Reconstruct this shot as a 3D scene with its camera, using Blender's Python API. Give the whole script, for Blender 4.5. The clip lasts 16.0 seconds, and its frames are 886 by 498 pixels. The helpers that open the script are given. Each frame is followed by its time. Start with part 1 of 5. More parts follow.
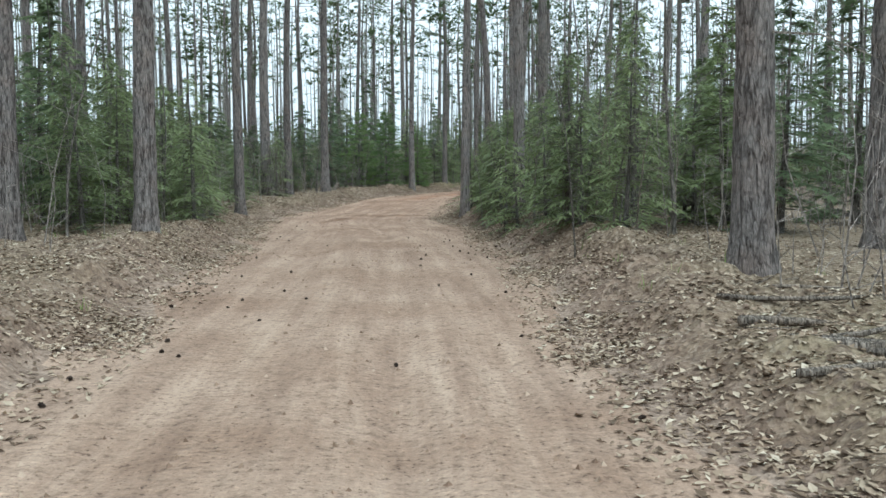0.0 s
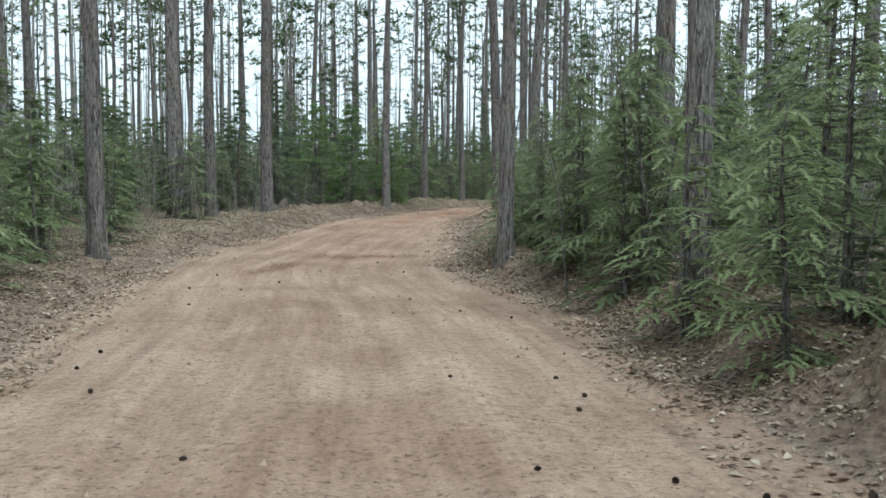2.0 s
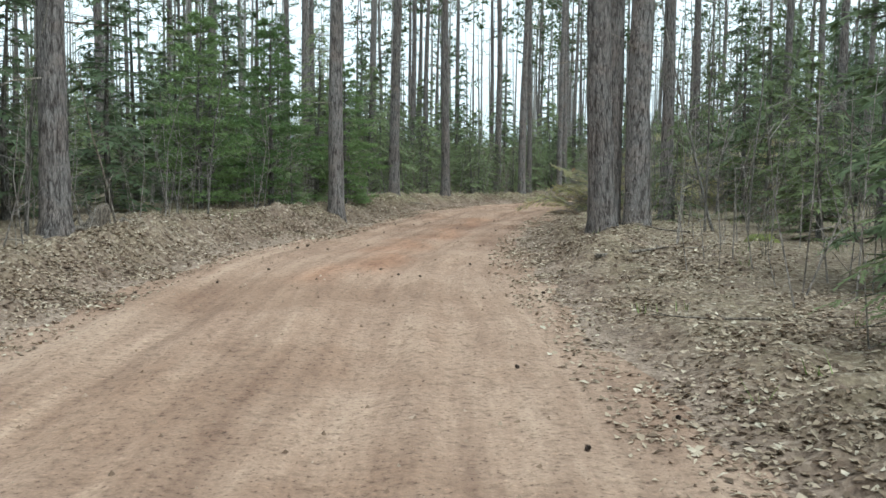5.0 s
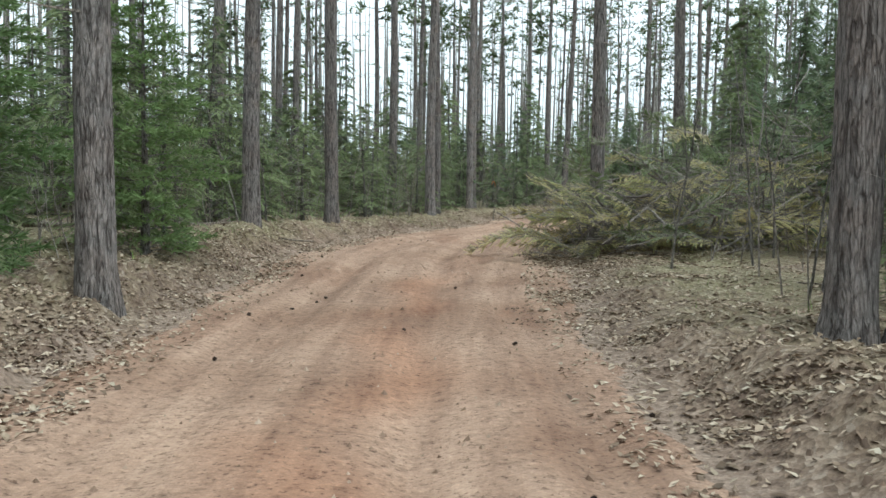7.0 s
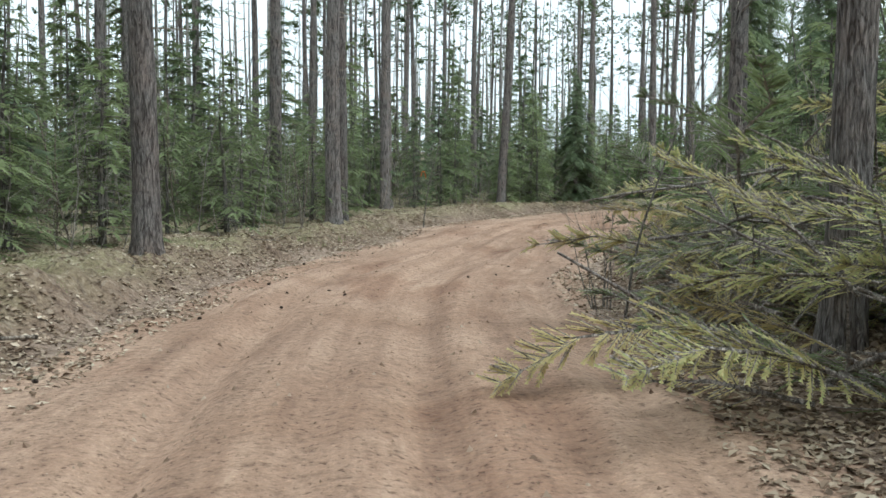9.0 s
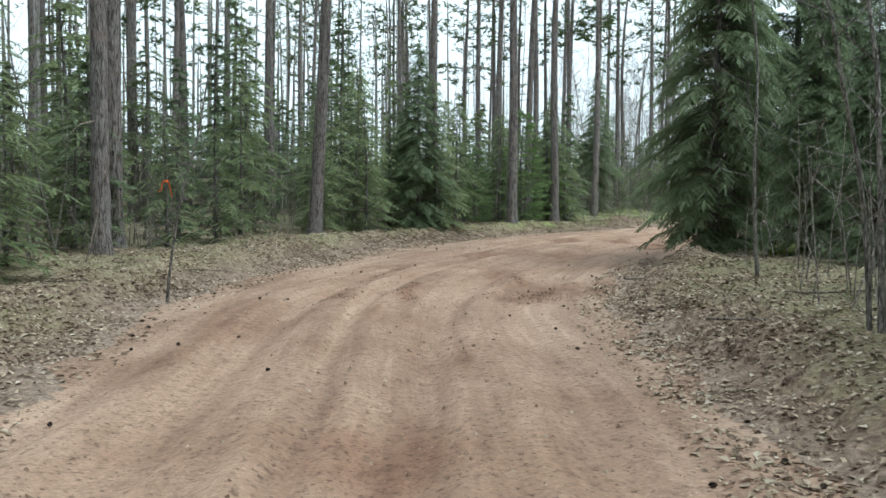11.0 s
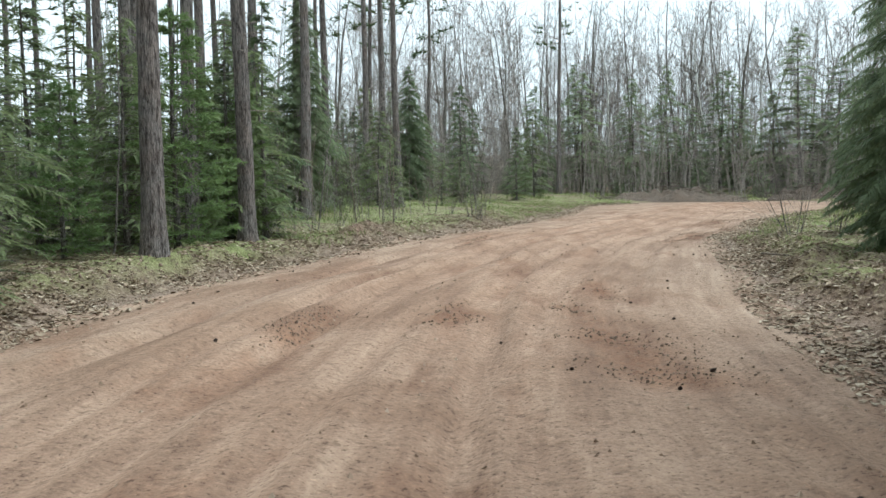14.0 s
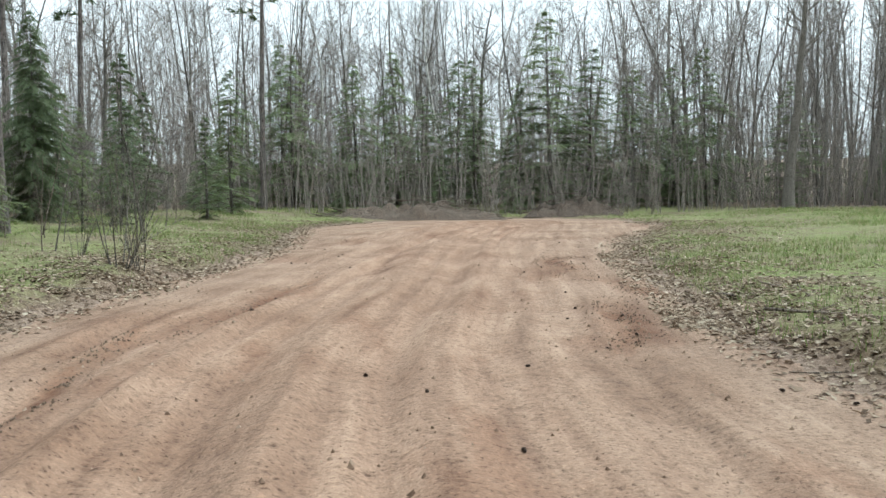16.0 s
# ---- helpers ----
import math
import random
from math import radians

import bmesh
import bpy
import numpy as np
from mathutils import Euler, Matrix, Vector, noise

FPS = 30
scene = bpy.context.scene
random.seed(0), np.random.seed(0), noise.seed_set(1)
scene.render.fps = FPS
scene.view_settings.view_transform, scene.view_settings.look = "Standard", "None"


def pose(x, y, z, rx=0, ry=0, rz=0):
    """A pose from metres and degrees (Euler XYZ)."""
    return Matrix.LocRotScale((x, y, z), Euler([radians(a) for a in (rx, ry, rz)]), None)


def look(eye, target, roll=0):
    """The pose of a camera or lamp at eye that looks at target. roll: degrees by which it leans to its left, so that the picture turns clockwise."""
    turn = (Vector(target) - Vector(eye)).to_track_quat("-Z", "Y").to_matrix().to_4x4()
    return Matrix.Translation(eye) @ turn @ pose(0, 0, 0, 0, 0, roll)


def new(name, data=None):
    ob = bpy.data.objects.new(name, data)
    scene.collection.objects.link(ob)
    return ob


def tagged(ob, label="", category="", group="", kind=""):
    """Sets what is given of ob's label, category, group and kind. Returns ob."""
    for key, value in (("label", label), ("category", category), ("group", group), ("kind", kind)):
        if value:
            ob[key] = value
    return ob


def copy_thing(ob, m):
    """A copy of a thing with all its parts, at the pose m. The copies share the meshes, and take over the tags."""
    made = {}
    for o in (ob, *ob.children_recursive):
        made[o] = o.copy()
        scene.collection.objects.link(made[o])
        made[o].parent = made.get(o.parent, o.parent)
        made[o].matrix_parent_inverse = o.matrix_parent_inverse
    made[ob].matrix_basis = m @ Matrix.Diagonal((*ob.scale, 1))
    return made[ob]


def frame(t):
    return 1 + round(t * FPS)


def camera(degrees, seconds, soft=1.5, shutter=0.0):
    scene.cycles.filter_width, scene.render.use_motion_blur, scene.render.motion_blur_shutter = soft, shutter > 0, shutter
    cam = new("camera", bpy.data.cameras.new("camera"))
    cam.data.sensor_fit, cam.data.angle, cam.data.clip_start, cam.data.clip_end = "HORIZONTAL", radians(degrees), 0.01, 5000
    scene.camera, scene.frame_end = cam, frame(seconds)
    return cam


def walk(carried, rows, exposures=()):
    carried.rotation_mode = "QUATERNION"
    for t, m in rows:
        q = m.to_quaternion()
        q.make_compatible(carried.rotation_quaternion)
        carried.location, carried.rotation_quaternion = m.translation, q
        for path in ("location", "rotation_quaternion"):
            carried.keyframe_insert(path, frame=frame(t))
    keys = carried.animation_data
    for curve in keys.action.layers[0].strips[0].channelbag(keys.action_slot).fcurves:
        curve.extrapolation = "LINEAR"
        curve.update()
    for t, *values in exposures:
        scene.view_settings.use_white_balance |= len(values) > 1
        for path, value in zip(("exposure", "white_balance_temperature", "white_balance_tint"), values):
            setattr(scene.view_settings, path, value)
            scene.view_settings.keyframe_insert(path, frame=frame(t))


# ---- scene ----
from mathutils.bvhtree import BVHTree

cam = camera(50.28, 16.0)
PATH = [
    (0, (0.000, 0.000, 1.530), (0.066, 1.992, 1.364), -0.19),
    (0.5, (-0.191, 3.290, 1.513), (-0.081, 5.281, 1.356), -0.77),
    (1, (-0.343, 6.723, 1.492), (-0.213, 8.714, 1.352), -0.82),
    (1.5, (-0.497, 10.144, 1.515), (-0.353, 12.134, 1.380), -0.45),
    (2, (-0.680, 13.614, 1.505), (-0.525, 15.603, 1.366), 0.25),
    (2.5, (-0.816, 17.011, 1.489), (-0.662, 19.000, 1.341), 0.16),
    (3, (-0.933, 20.472, 1.471), (-0.761, 22.457, 1.302), 0.42),
    (3.2, (-0.962, 21.868, 1.445), (-0.781, 23.852, 1.270), 0.41),
    (3.89, (-0.991, 26.326, 1.490), (-0.782, 28.309, 1.340), 0.30),
    (4.61, (-0.829, 30.563, 1.490), (-0.578, 32.541, 1.340), 0.30),
    (5.3, (-0.561, 34.878, 1.514), (-0.240, 36.844, 1.334), 0.35),
    (5.5, (-0.465, 36.286, 1.476), (-0.126, 38.250, 1.306), -0.36),
    (6, (-0.259, 39.520, 1.485), (0.152, 41.473, 1.357), -1.05),
    (6.5, (0.133, 42.656, 1.504), (0.632, 44.589, 1.385), -0.16),
    (7, (0.607, 45.564, 1.511), (1.177, 47.476, 1.373), 0.77),
    (7.5, (1.194, 48.329, 1.494), (1.820, 50.223, 1.356), 0.42),
    (8, (1.900, 51.162, 1.494), (2.574, 53.041, 1.377), 0.03),
    (8.2, (2.222, 52.333, 1.528), (2.915, 54.206, 1.413), 0.28),
    (8.89, (3.339, 56.393, 1.490), (4.110, 58.232, 1.340), 0.30),
    (9.61, (4.846, 60.759, 1.490), (5.727, 62.548, 1.340), 0.30),
    (10.3, (6.868, 65.150, 1.453), (7.886, 66.869, 1.361), -0.02),
    (10.5, (7.519, 66.485, 1.475), (8.581, 68.177, 1.377), 0.32),
    (11, (9.260, 69.653, 1.500), (10.424, 71.275, 1.381), 0.48),
    (11.5, (11.048, 72.395, 1.506), (12.295, 73.953, 1.375), 0.45),
    (12, (13.076, 75.080, 1.521), (14.403, 76.571, 1.387), 0.73),
    (12.5, (15.160, 77.707, 1.513), (16.567, 79.122, 1.375), 0.79),
    (13, (17.370, 80.196, 1.490), (18.860, 81.524, 1.360), 0.88),
    (13.5, (19.869, 82.648, 1.527), (21.441, 83.879, 1.401), -0.23),
    (14, (22.491, 84.909, 1.530), (24.134, 86.040, 1.386), -0.76),
    (14.5, (25.353, 87.061, 1.489), (27.070, 88.076, 1.345), -0.45),
    (15, (28.480, 89.004, 1.482), (30.271, 89.884, 1.344), -0.47),
    (15.5, (32.021, 90.954, 1.495), (33.882, 91.674, 1.365), -0.47),
    (16, (35.590, 92.537, 1.500), (37.509, 93.087, 1.374), -0.47),
]
walk(cam, [(t, look(eye, target, roll)) for t, eye, target, roll in PATH], [(0, 0.82, 5450, -4), (1.2, 0.77, 5450, -4), (3, 0.95, 5450, -4), (5, 0.99, 5550, -5), (8, 1.02, 5700, -2), (11, 0.95, 5550, -4), (16, 0.93, 5750, -2)])

# ---- light: bright overcast sky over an open pine forest ----
world = bpy.data.worlds.new("overcast")
scene.world = world
world.use_nodes = True
wn, wl = world.node_tree.nodes, world.node_tree.links
wn.clear()
sky = wn.new("ShaderNodeTexSky")
sky.sky_type = "NISHITA"
sky.sun_disc = False
sky.sun_elevation, sky.sun_rotation = radians(61), radians(150)
sky.air_density, sky.dust_density, sky.ozone_density = 1.0, 4.0, 1.0
hsv = wn.new("ShaderNodeHueSaturation")
hsv.inputs["Saturation"].default_value = 0.1
wbg = wn.new("ShaderNodeBackground")
wbg.inputs["Strength"].default_value = 0.15
wout = wn.new("ShaderNodeOutputWorld")
wl.new(sky.outputs[0], hsv.inputs["Color"])
cloud = wn.new("ShaderNodeMix")
cloud.data_type = "RGBA"
cloud.inputs[0].default_value = 0.8
cloud.inputs[7].default_value = (4.75, 4.82, 4.9, 1)
wl.new(hsv.outputs[0], cloud.inputs[6])
wl.new(cloud.outputs[2], wbg.inputs["Color"])
wl.new(wbg.outputs[0], wout.inputs["Surface"])
sun_data = bpy.data.lights.new("sun", "SUN")
sun_data.energy, sun_data.angle, sun_data.color = 1.4, radians(50), (1.0, 0.97, 0.93)
sun = new("sun", sun_data)
sun.matrix_world = look((0, 0, 60), Vector((0, 0, 60)) + Matrix.Rotation(radians(-150), 3, "Z") @ Vector((0, -1.0, -1.8)))


# ---- small tools ----
class Grid:
    """Smooth value noise on a lattice, for arrays."""

    def __init__(self, seed):
        self.table = np.random.RandomState(seed).rand(256, 256)

    def at(self, x, y):
        x, y = np.asarray(x, float), np.asarray(y, float)
        i, j = np.floor(x).astype(int), np.floor(y).astype(int)
        u, v = x - i, y - j
        u, v = u * u * (3 - 2 * u), v * v * (3 - 2 * v)
        t = self.table
        a, b = t[i % 256, j % 256], t[(i + 1) % 256, j % 256]
        c, d = t[i % 256, (j + 1) % 256], t[(i + 1) % 256, (j + 1) % 256]
        return (a * (1 - u) + b * u) * (1 - v) + (c * (1 - u) + d * u) * v

    def layers(self, x, y, scale, n=3):
        out, amp = 0.0, 0.5
        for k in range(n):
            out = out + amp * (self.at(np.asarray(x) / scale + 17.3 * k, np.asarray(y) / scale + 9.1 * k) - 0.5)
            scale, amp = scale / 2.1, amp / 2
        return out


NOISE = Grid(5)


def smooth(a, b, x):
    t = np.clip((x - a) / (b - a), 0, 1)
    return t * t * (3 - 2 * t)


def mesh_of(name, verts, faces, material=None, shade=False):
    me = bpy.data.meshes.new(name)
    me.from_pydata([tuple(v) for v in verts], [], faces)
    if material:
        me.materials.append(material)
    if shade:
        me.polygons.foreach_set("use_smooth", [True] * len(me.polygons))
    me.update()
    return me


def part_of(name, me, parent, label=""):
    ob = new(name, me)
    ob.parent = parent
    return tagged(ob, label=label) if label else ob


class Soup:
    """Collects vertices and faces of one mesh."""

    def __init__(self):
        self.v, self.f = [], []

    def face(self, *pts):
        n = len(self.v)
        self.v.extend(pts)
        self.f.append(tuple(range(n, n + len(pts))))

    def tube(self, pts, radii, sides=5, cap=False):
        """A tapered tube along points."""
        n0 = len(self.v)
        pts = [Vector(p) for p in pts]
        for k, (p, r) in enumerate(zip(pts, radii)):
            d = (pts[min(k + 1, len(pts) - 1)] - pts[max(k - 1, 0)]).normalized()
            a = d.cross(Vector((0.31, 0.95, 0.05)) if abs(d.x) < 0.8 else Vector((0, 1, 0))).normalized()
            b = d.cross(a)
            for q in range(sides):
                w = 2 * math.pi * q / sides
                self.v.append(p + (a * math.cos(w) + b * math.sin(w)) * r)
        for k in range(len(pts) - 1):
            for q in range(sides):
                i, j = n0 + k * sides + q, n0 + k * sides + (q + 1) % sides
                self.f.append((i, j, j + sides, i + sides))
        if cap:
            self.f.append(tuple(n0 + q for q in reversed(range(sides))))
            self.f.append(tuple(n0 + (len(pts) - 1) * sides + q for q in range(sides)))

    def mesh(self, name, material, shade=False):
        return mesh_of(name, self.v, self.f, material, shade)


# ---- materials ----
def material(name, rough=0.8):
    m = bpy.data.materials.new(name)
    m.use_nodes = True
    nt = m.node_tree
    b = nt.nodes["Principled BSDF"]
    b.inputs["Roughness"].default_value = rough
    b.inputs["Specular IOR Level"].default_value = 0.25
    return m, nt, b


def node(nt, kind, **values):
    n = nt.nodes.new(kind)
    for k, v in values.items():
        n.inputs[k].default_value = v
    return n


def ramp(nt, source, stops):
    r = nt.nodes.new("ShaderNodeValToRGB")
    e = r.color_ramp.elements
    while len(e) < len(stops):
        e.new(0.5)
    for el, (p, c) in zip(e, stops):
        el.position, el.color = p, (*c, 1)
    nt.links.new(source, r.inputs["Fac"])
    return r.outputs["Color"]


def mixed(nt, fac, a, b, kind="MIX"):
    m = nt.nodes.new("ShaderNodeMix")
    m.data_type, m.blend_type = "RGBA", kind
    for socket, v in ((m.inputs[0], fac), (m.inputs[6], a), (m.inputs[7], b)):
        if isinstance(v, bpy.types.NodeSocket):
            nt.links.new(v, socket)
        elif isinstance(v, tuple):
            socket.default_value = (*v, 1)
        else:
            socket.default_value = v
    return m.outputs[2]


def noise_of(nt, vector, scale, detail=4.0, rough=0.55):
    n = node(nt, "ShaderNodeTexNoise", Scale=scale, Detail=detail, Roughness=rough)
    if vector is not None:
        nt.links.new(vector, n.inputs["Vector"])
    return n.outputs["Fac"]


def stretched(nt, source, sx, sy, sz):
    mp = nt.nodes.new("ShaderNodeMapping")
    mp.inputs["Scale"].default_value = (sx, sy, sz)
    nt.links.new(source, mp.inputs["Vector"])
    return mp.outputs[0]


def bumped(nt, b, height, strength, distance):
    n = node(nt, "ShaderNodeBump", Strength=strength, Distance=distance)
    nt.links.new(height, n.inputs["Height"])
    nt.links.new(n.outputs[0], b.inputs["Normal"])


def soil_material():
    """Reddish sandy road: wheel-packed light sand, moist darker streaks along the way."""
    m, nt, b = material("road_sand", 0.9)
    pos = nt.nodes.new("ShaderNodeNewGeometry").outputs["Position"]
    uv = nt.nodes.new("ShaderNodeUVMap")
    uv.uv_map = "way"
    along = stretched(nt, uv.outputs[0], 1.0, 0.07, 1.0)
    streak = noise_of(nt, along, 3.2, 6, 0.68)
    patch = noise_of(nt, pos, 0.45, 4, 0.6)
    grain = noise_of(nt, pos, 38, 5, 0.7)
    crumbs = noise_of(nt, pos, 11, 5, 0.72)
    col = ramp(nt, streak, [(0.28, (0.235, 0.165, 0.122)), (0.46, (0.33, 0.243, 0.182)), (0.6, (0.4, 0.305, 0.232)), (0.74, (0.5, 0.4, 0.31))])
    moist = ramp(nt, patch, [(0.36, (0.72, 0.66, 0.62)), (0.56, (1, 1, 1))])
    col = mixed(nt, 0.8, col, moist, "MULTIPLY")
    split = nt.nodes.new("ShaderNodeSeparateXYZ")
    nt.links.new(uv.outputs[0], split.inputs[0])
    reach = nt.nodes.new("ShaderNodeMapRange")
    reach.inputs["From Min"].default_value, reach.inputs["From Max"].default_value = -22, 55
    nt.links.new(split.outputs["Y"], reach.inputs["Value"])
    away = nt.nodes.new("ShaderNodeMath")
    away.operation = "ABSOLUTE"
    nt.links.new(split.outputs["X"], away.inputs[0])
    middle = nt.nodes.new("ShaderNodeMapRange")
    for key, value in (("From Min", 3.6), ("From Max", 1.2), ("To Min", 0.55), ("To Max", 1.0)):
        middle.inputs[key].default_value = value
    nt.links.new(away.outputs[0], middle.inputs["Value"])
    packed = nt.nodes.new("ShaderNodeMath")
    packed.operation = "MULTIPLY"
    nt.links.new(reach.outputs[0], packed.inputs[0])
    nt.links.new(middle.outputs[0], packed.inputs[1])
    col = mixed(nt, packed.outputs[0], col, mixed(nt, 1.0, col, (1.0, 0.88, 0.82), "MULTIPLY"))
    torn = ramp(nt, noise_of(nt, stretched(nt, uv.outputs[0], 1.0, 0.3, 1.0), 0.75, 5, 0.62), [(0.53, (0, 0, 0)), (0.62, (0.7, 0.7, 0.7))])
    churned = nt.nodes.new("ShaderNodeMath")
    churned.operation = "MULTIPLY"
    late = nt.nodes.new("ShaderNodeMapRange")
    late.inputs["From Min"].default_value, late.inputs["From Max"].default_value = 30, 65
    nt.links.new(split.outputs["Y"], late.inputs["Value"])
    nt.links.new(late.outputs[0], churned.inputs[0])
    nt.links.new(torn, churned.inputs[1])
    col = mixed(nt, churned.outputs[0], col, mixed(nt, 1.0, col, (0.7, 0.6, 0.55), "MULTIPLY"))
    att = nt.nodes.new("ShaderNodeAttribute")
    att.attribute_name = "torn"
    scuffed = nt.nodes.new("ShaderNodeMath")
    scuffed.operation = "MULTIPLY"
    nt.links.new(att.outputs["Fac"], scuffed.inputs[0])
    nt.links.new(ramp(nt, mixed(nt, 0.5, patch, crumbs), [(0.38, (0.15, 0.15, 0.15)), (0.52, (1, 1, 1))]), scuffed.inputs[1])
    col = mixed(nt, scuffed.outputs[0], col, mixed(nt, 1.0, col, (0.66, 0.54, 0.47), "MULTIPLY"))
    att = nt.nodes.new("ShaderNodeAttribute")
    att.attribute_name = "red"
    col = mixed(nt, att.outputs["Fac"], col, mixed(nt, 1.0, col, (0.98, 0.84, 0.76), "MULTIPLY"))
    fine = ramp(nt, crumbs, [(0.3, (0.42, 0.38, 0.35)), (0.47, (0.95, 0.94, 0.93)), (0.72, (1.2, 1.19, 1.17))])
    col = mixed(nt, 0.75, col, fine, "MULTIPLY")
    col = mixed(nt, 0.5, col, ramp(nt, grain, [(0.3, (0.55, 0.53, 0.5)), (0.7, (1.2, 1.2, 1.2))]), "MULTIPLY")
    # Dark flecks put the small shadows of the road crumbs into the colour.
    shade_speck = noise_of(nt, stretched(nt, pos, 1, 1, 0.3), 27, 3, 0.6)
    col = mixed(nt, 0.85, col, ramp(nt, shade_speck, [(0.33, (0.36, 0.32, 0.3)), (0.41, (0.95, 0.95, 0.95)), (0.62, (1.0, 1.0, 1.0)), (0.7, (1.3, 1.28, 1.25))]), "MULTIPLY")
    nt.links.new(col, b.inputs["Base Color"])
    lanes = node(nt, "ShaderNodeTexWave", Scale=0.75, Distortion=3.5, Detail=2.0)
    lanes.inputs["Detail Scale"].default_value = 0.6
    lanes.bands_direction = "X"
    nt.links.new(stretched(nt, uv.outputs[0], 1.0, 0.06, 1.0), lanes.inputs["Vector"])
    tread = node(nt, "ShaderNodeTexWave", Scale=4.6, Distortion=3.0, Detail=2.0)
    tread.bands_direction = "Y"
    nt.links.new(stretched(nt, uv.outputs[0], 0.5, 1.0, 1.0), tread.inputs["Vector"])
    where = ramp(nt, noise_of(nt, along, 1.3, 3), [(0.54, (0, 0, 0)), (0.62, (1, 1, 1))])
    pressed = mixed(nt, 1.0, where, tread.outputs["Color"], "MULTIPLY")
    h = mixed(nt, 0.45, crumbs, shade_speck)
    h = mixed(nt, 0.3, h, lanes.outputs["Color"])
    h = mixed(nt, 0.08, h, pressed, "ADD")
    bumped(nt, b, h, 1.0, 0.05)
    return m


def floor_material():
    """Forest floor: matted needles and old leaves over dark earth, bare torn soil on the banks, sand drifted in from the road, thin moss and grass."""
    m, nt, b = material("forest_floor", 0.95)
    pos = nt.nodes.new("ShaderNodeNewGeometry").outputs["Position"]
    flat = stretched(nt, pos, 1, 1, 0.6)
    big, mid, small = noise_of(nt, flat, 0.35, 4), noise_of(nt, flat, 2.6, 5, 0.65), noise_of(nt, flat, 22, 5, 0.75)
    crumb = noise_of(nt, flat, 9, 6, 0.75)
    cell = node(nt, "ShaderNodeTexVoronoi", Scale=24.0, Randomness=1.0)
    bent = mixed(nt, 0.06, flat, node(nt, "ShaderNodeTexNoise", Scale=14.0).outputs["Color"], "ADD")
    nt.links.new(bent, cell.inputs["Vector"])
    leaf = ramp(nt, cell.outputs["Color"], [(0.12, (0.1, 0.07, 0.05)), (0.42, (0.235, 0.175, 0.128)), (0.7, (0.34, 0.262, 0.196)), (0.92, (0.5, 0.42, 0.335))])
    earth = ramp(nt, crumb, [(0.3, (0.075, 0.05, 0.037)), (0.5, (0.17, 0.115, 0.083)), (0.7, (0.27, 0.195, 0.145))])
    cover = ramp(nt, mixed(nt, 0.5, mid, crumb), [(0.4, (0.1, 0.1, 0.1)), (0.58, (0.85, 0.85, 0.85))])
    col = mixed(nt, cover, earth, leaf)

    def gated(name, noise_source, low, high, top=0.95):
        att = nt.nodes.new("ShaderNodeAttribute")
        att.attribute_name = name
        gate = nt.nodes.new("ShaderNodeMath")
        gate.operation = "MULTIPLY"
        nt.links.new(att.outputs["Fac"], gate.inputs[0])
        nt.links.new(ramp(nt, noise_source, [(low, (0, 0, 0)), (high, (top, top, top))]), gate.inputs[1])
        return gate.outputs[0]

    bare = ramp(nt, crumb, [(0.3, (0.085, 0.05, 0.035)), (0.48, (0.19, 0.122, 0.087)), (0.62, (0.27, 0.185, 0.136)), (0.75, (0.36, 0.26, 0.2))])
    col = mixed(nt, gated("soil", mixed(nt, 0.6, mid, crumb), 0.36, 0.52), col, bare)
    sand = ramp(nt, crumb, [(0.3, (0.2, 0.14, 0.105)), (0.55, (0.35, 0.262, 0.2)), (0.75, (0.45, 0.35, 0.275))])
    col = mixed(nt, gated("drift", mixed(nt, 0.5, mid, crumb), 0.34, 0.5), col, sand)
    green = ramp(nt, mixed(nt, 0.5, mid, crumb), [(0.36, (0.125, 0.16, 0.05)), (0.5, (0.215, 0.255, 0.085)), (0.64, (0.3, 0.3, 0.15))])
    col = mixed(nt, gated("sod", mixed(nt, 0.55, big, crumb), 0.4, 0.56, 0.9), col, green)
    col = mixed(nt, 0.7, col, ramp(nt, small, [(0.3, (0.5, 0.48, 0.46)), (0.7, (1.2, 1.2, 1.2))]), "MULTIPLY")
    nt.links.new(col, b.inputs["Base Color"])
    bumped(nt, b, mixed(nt, 0.4, mixed(nt, 0.5, small, crumb), cell.outputs["Distance"]), 1.0, 0.055)
    return m


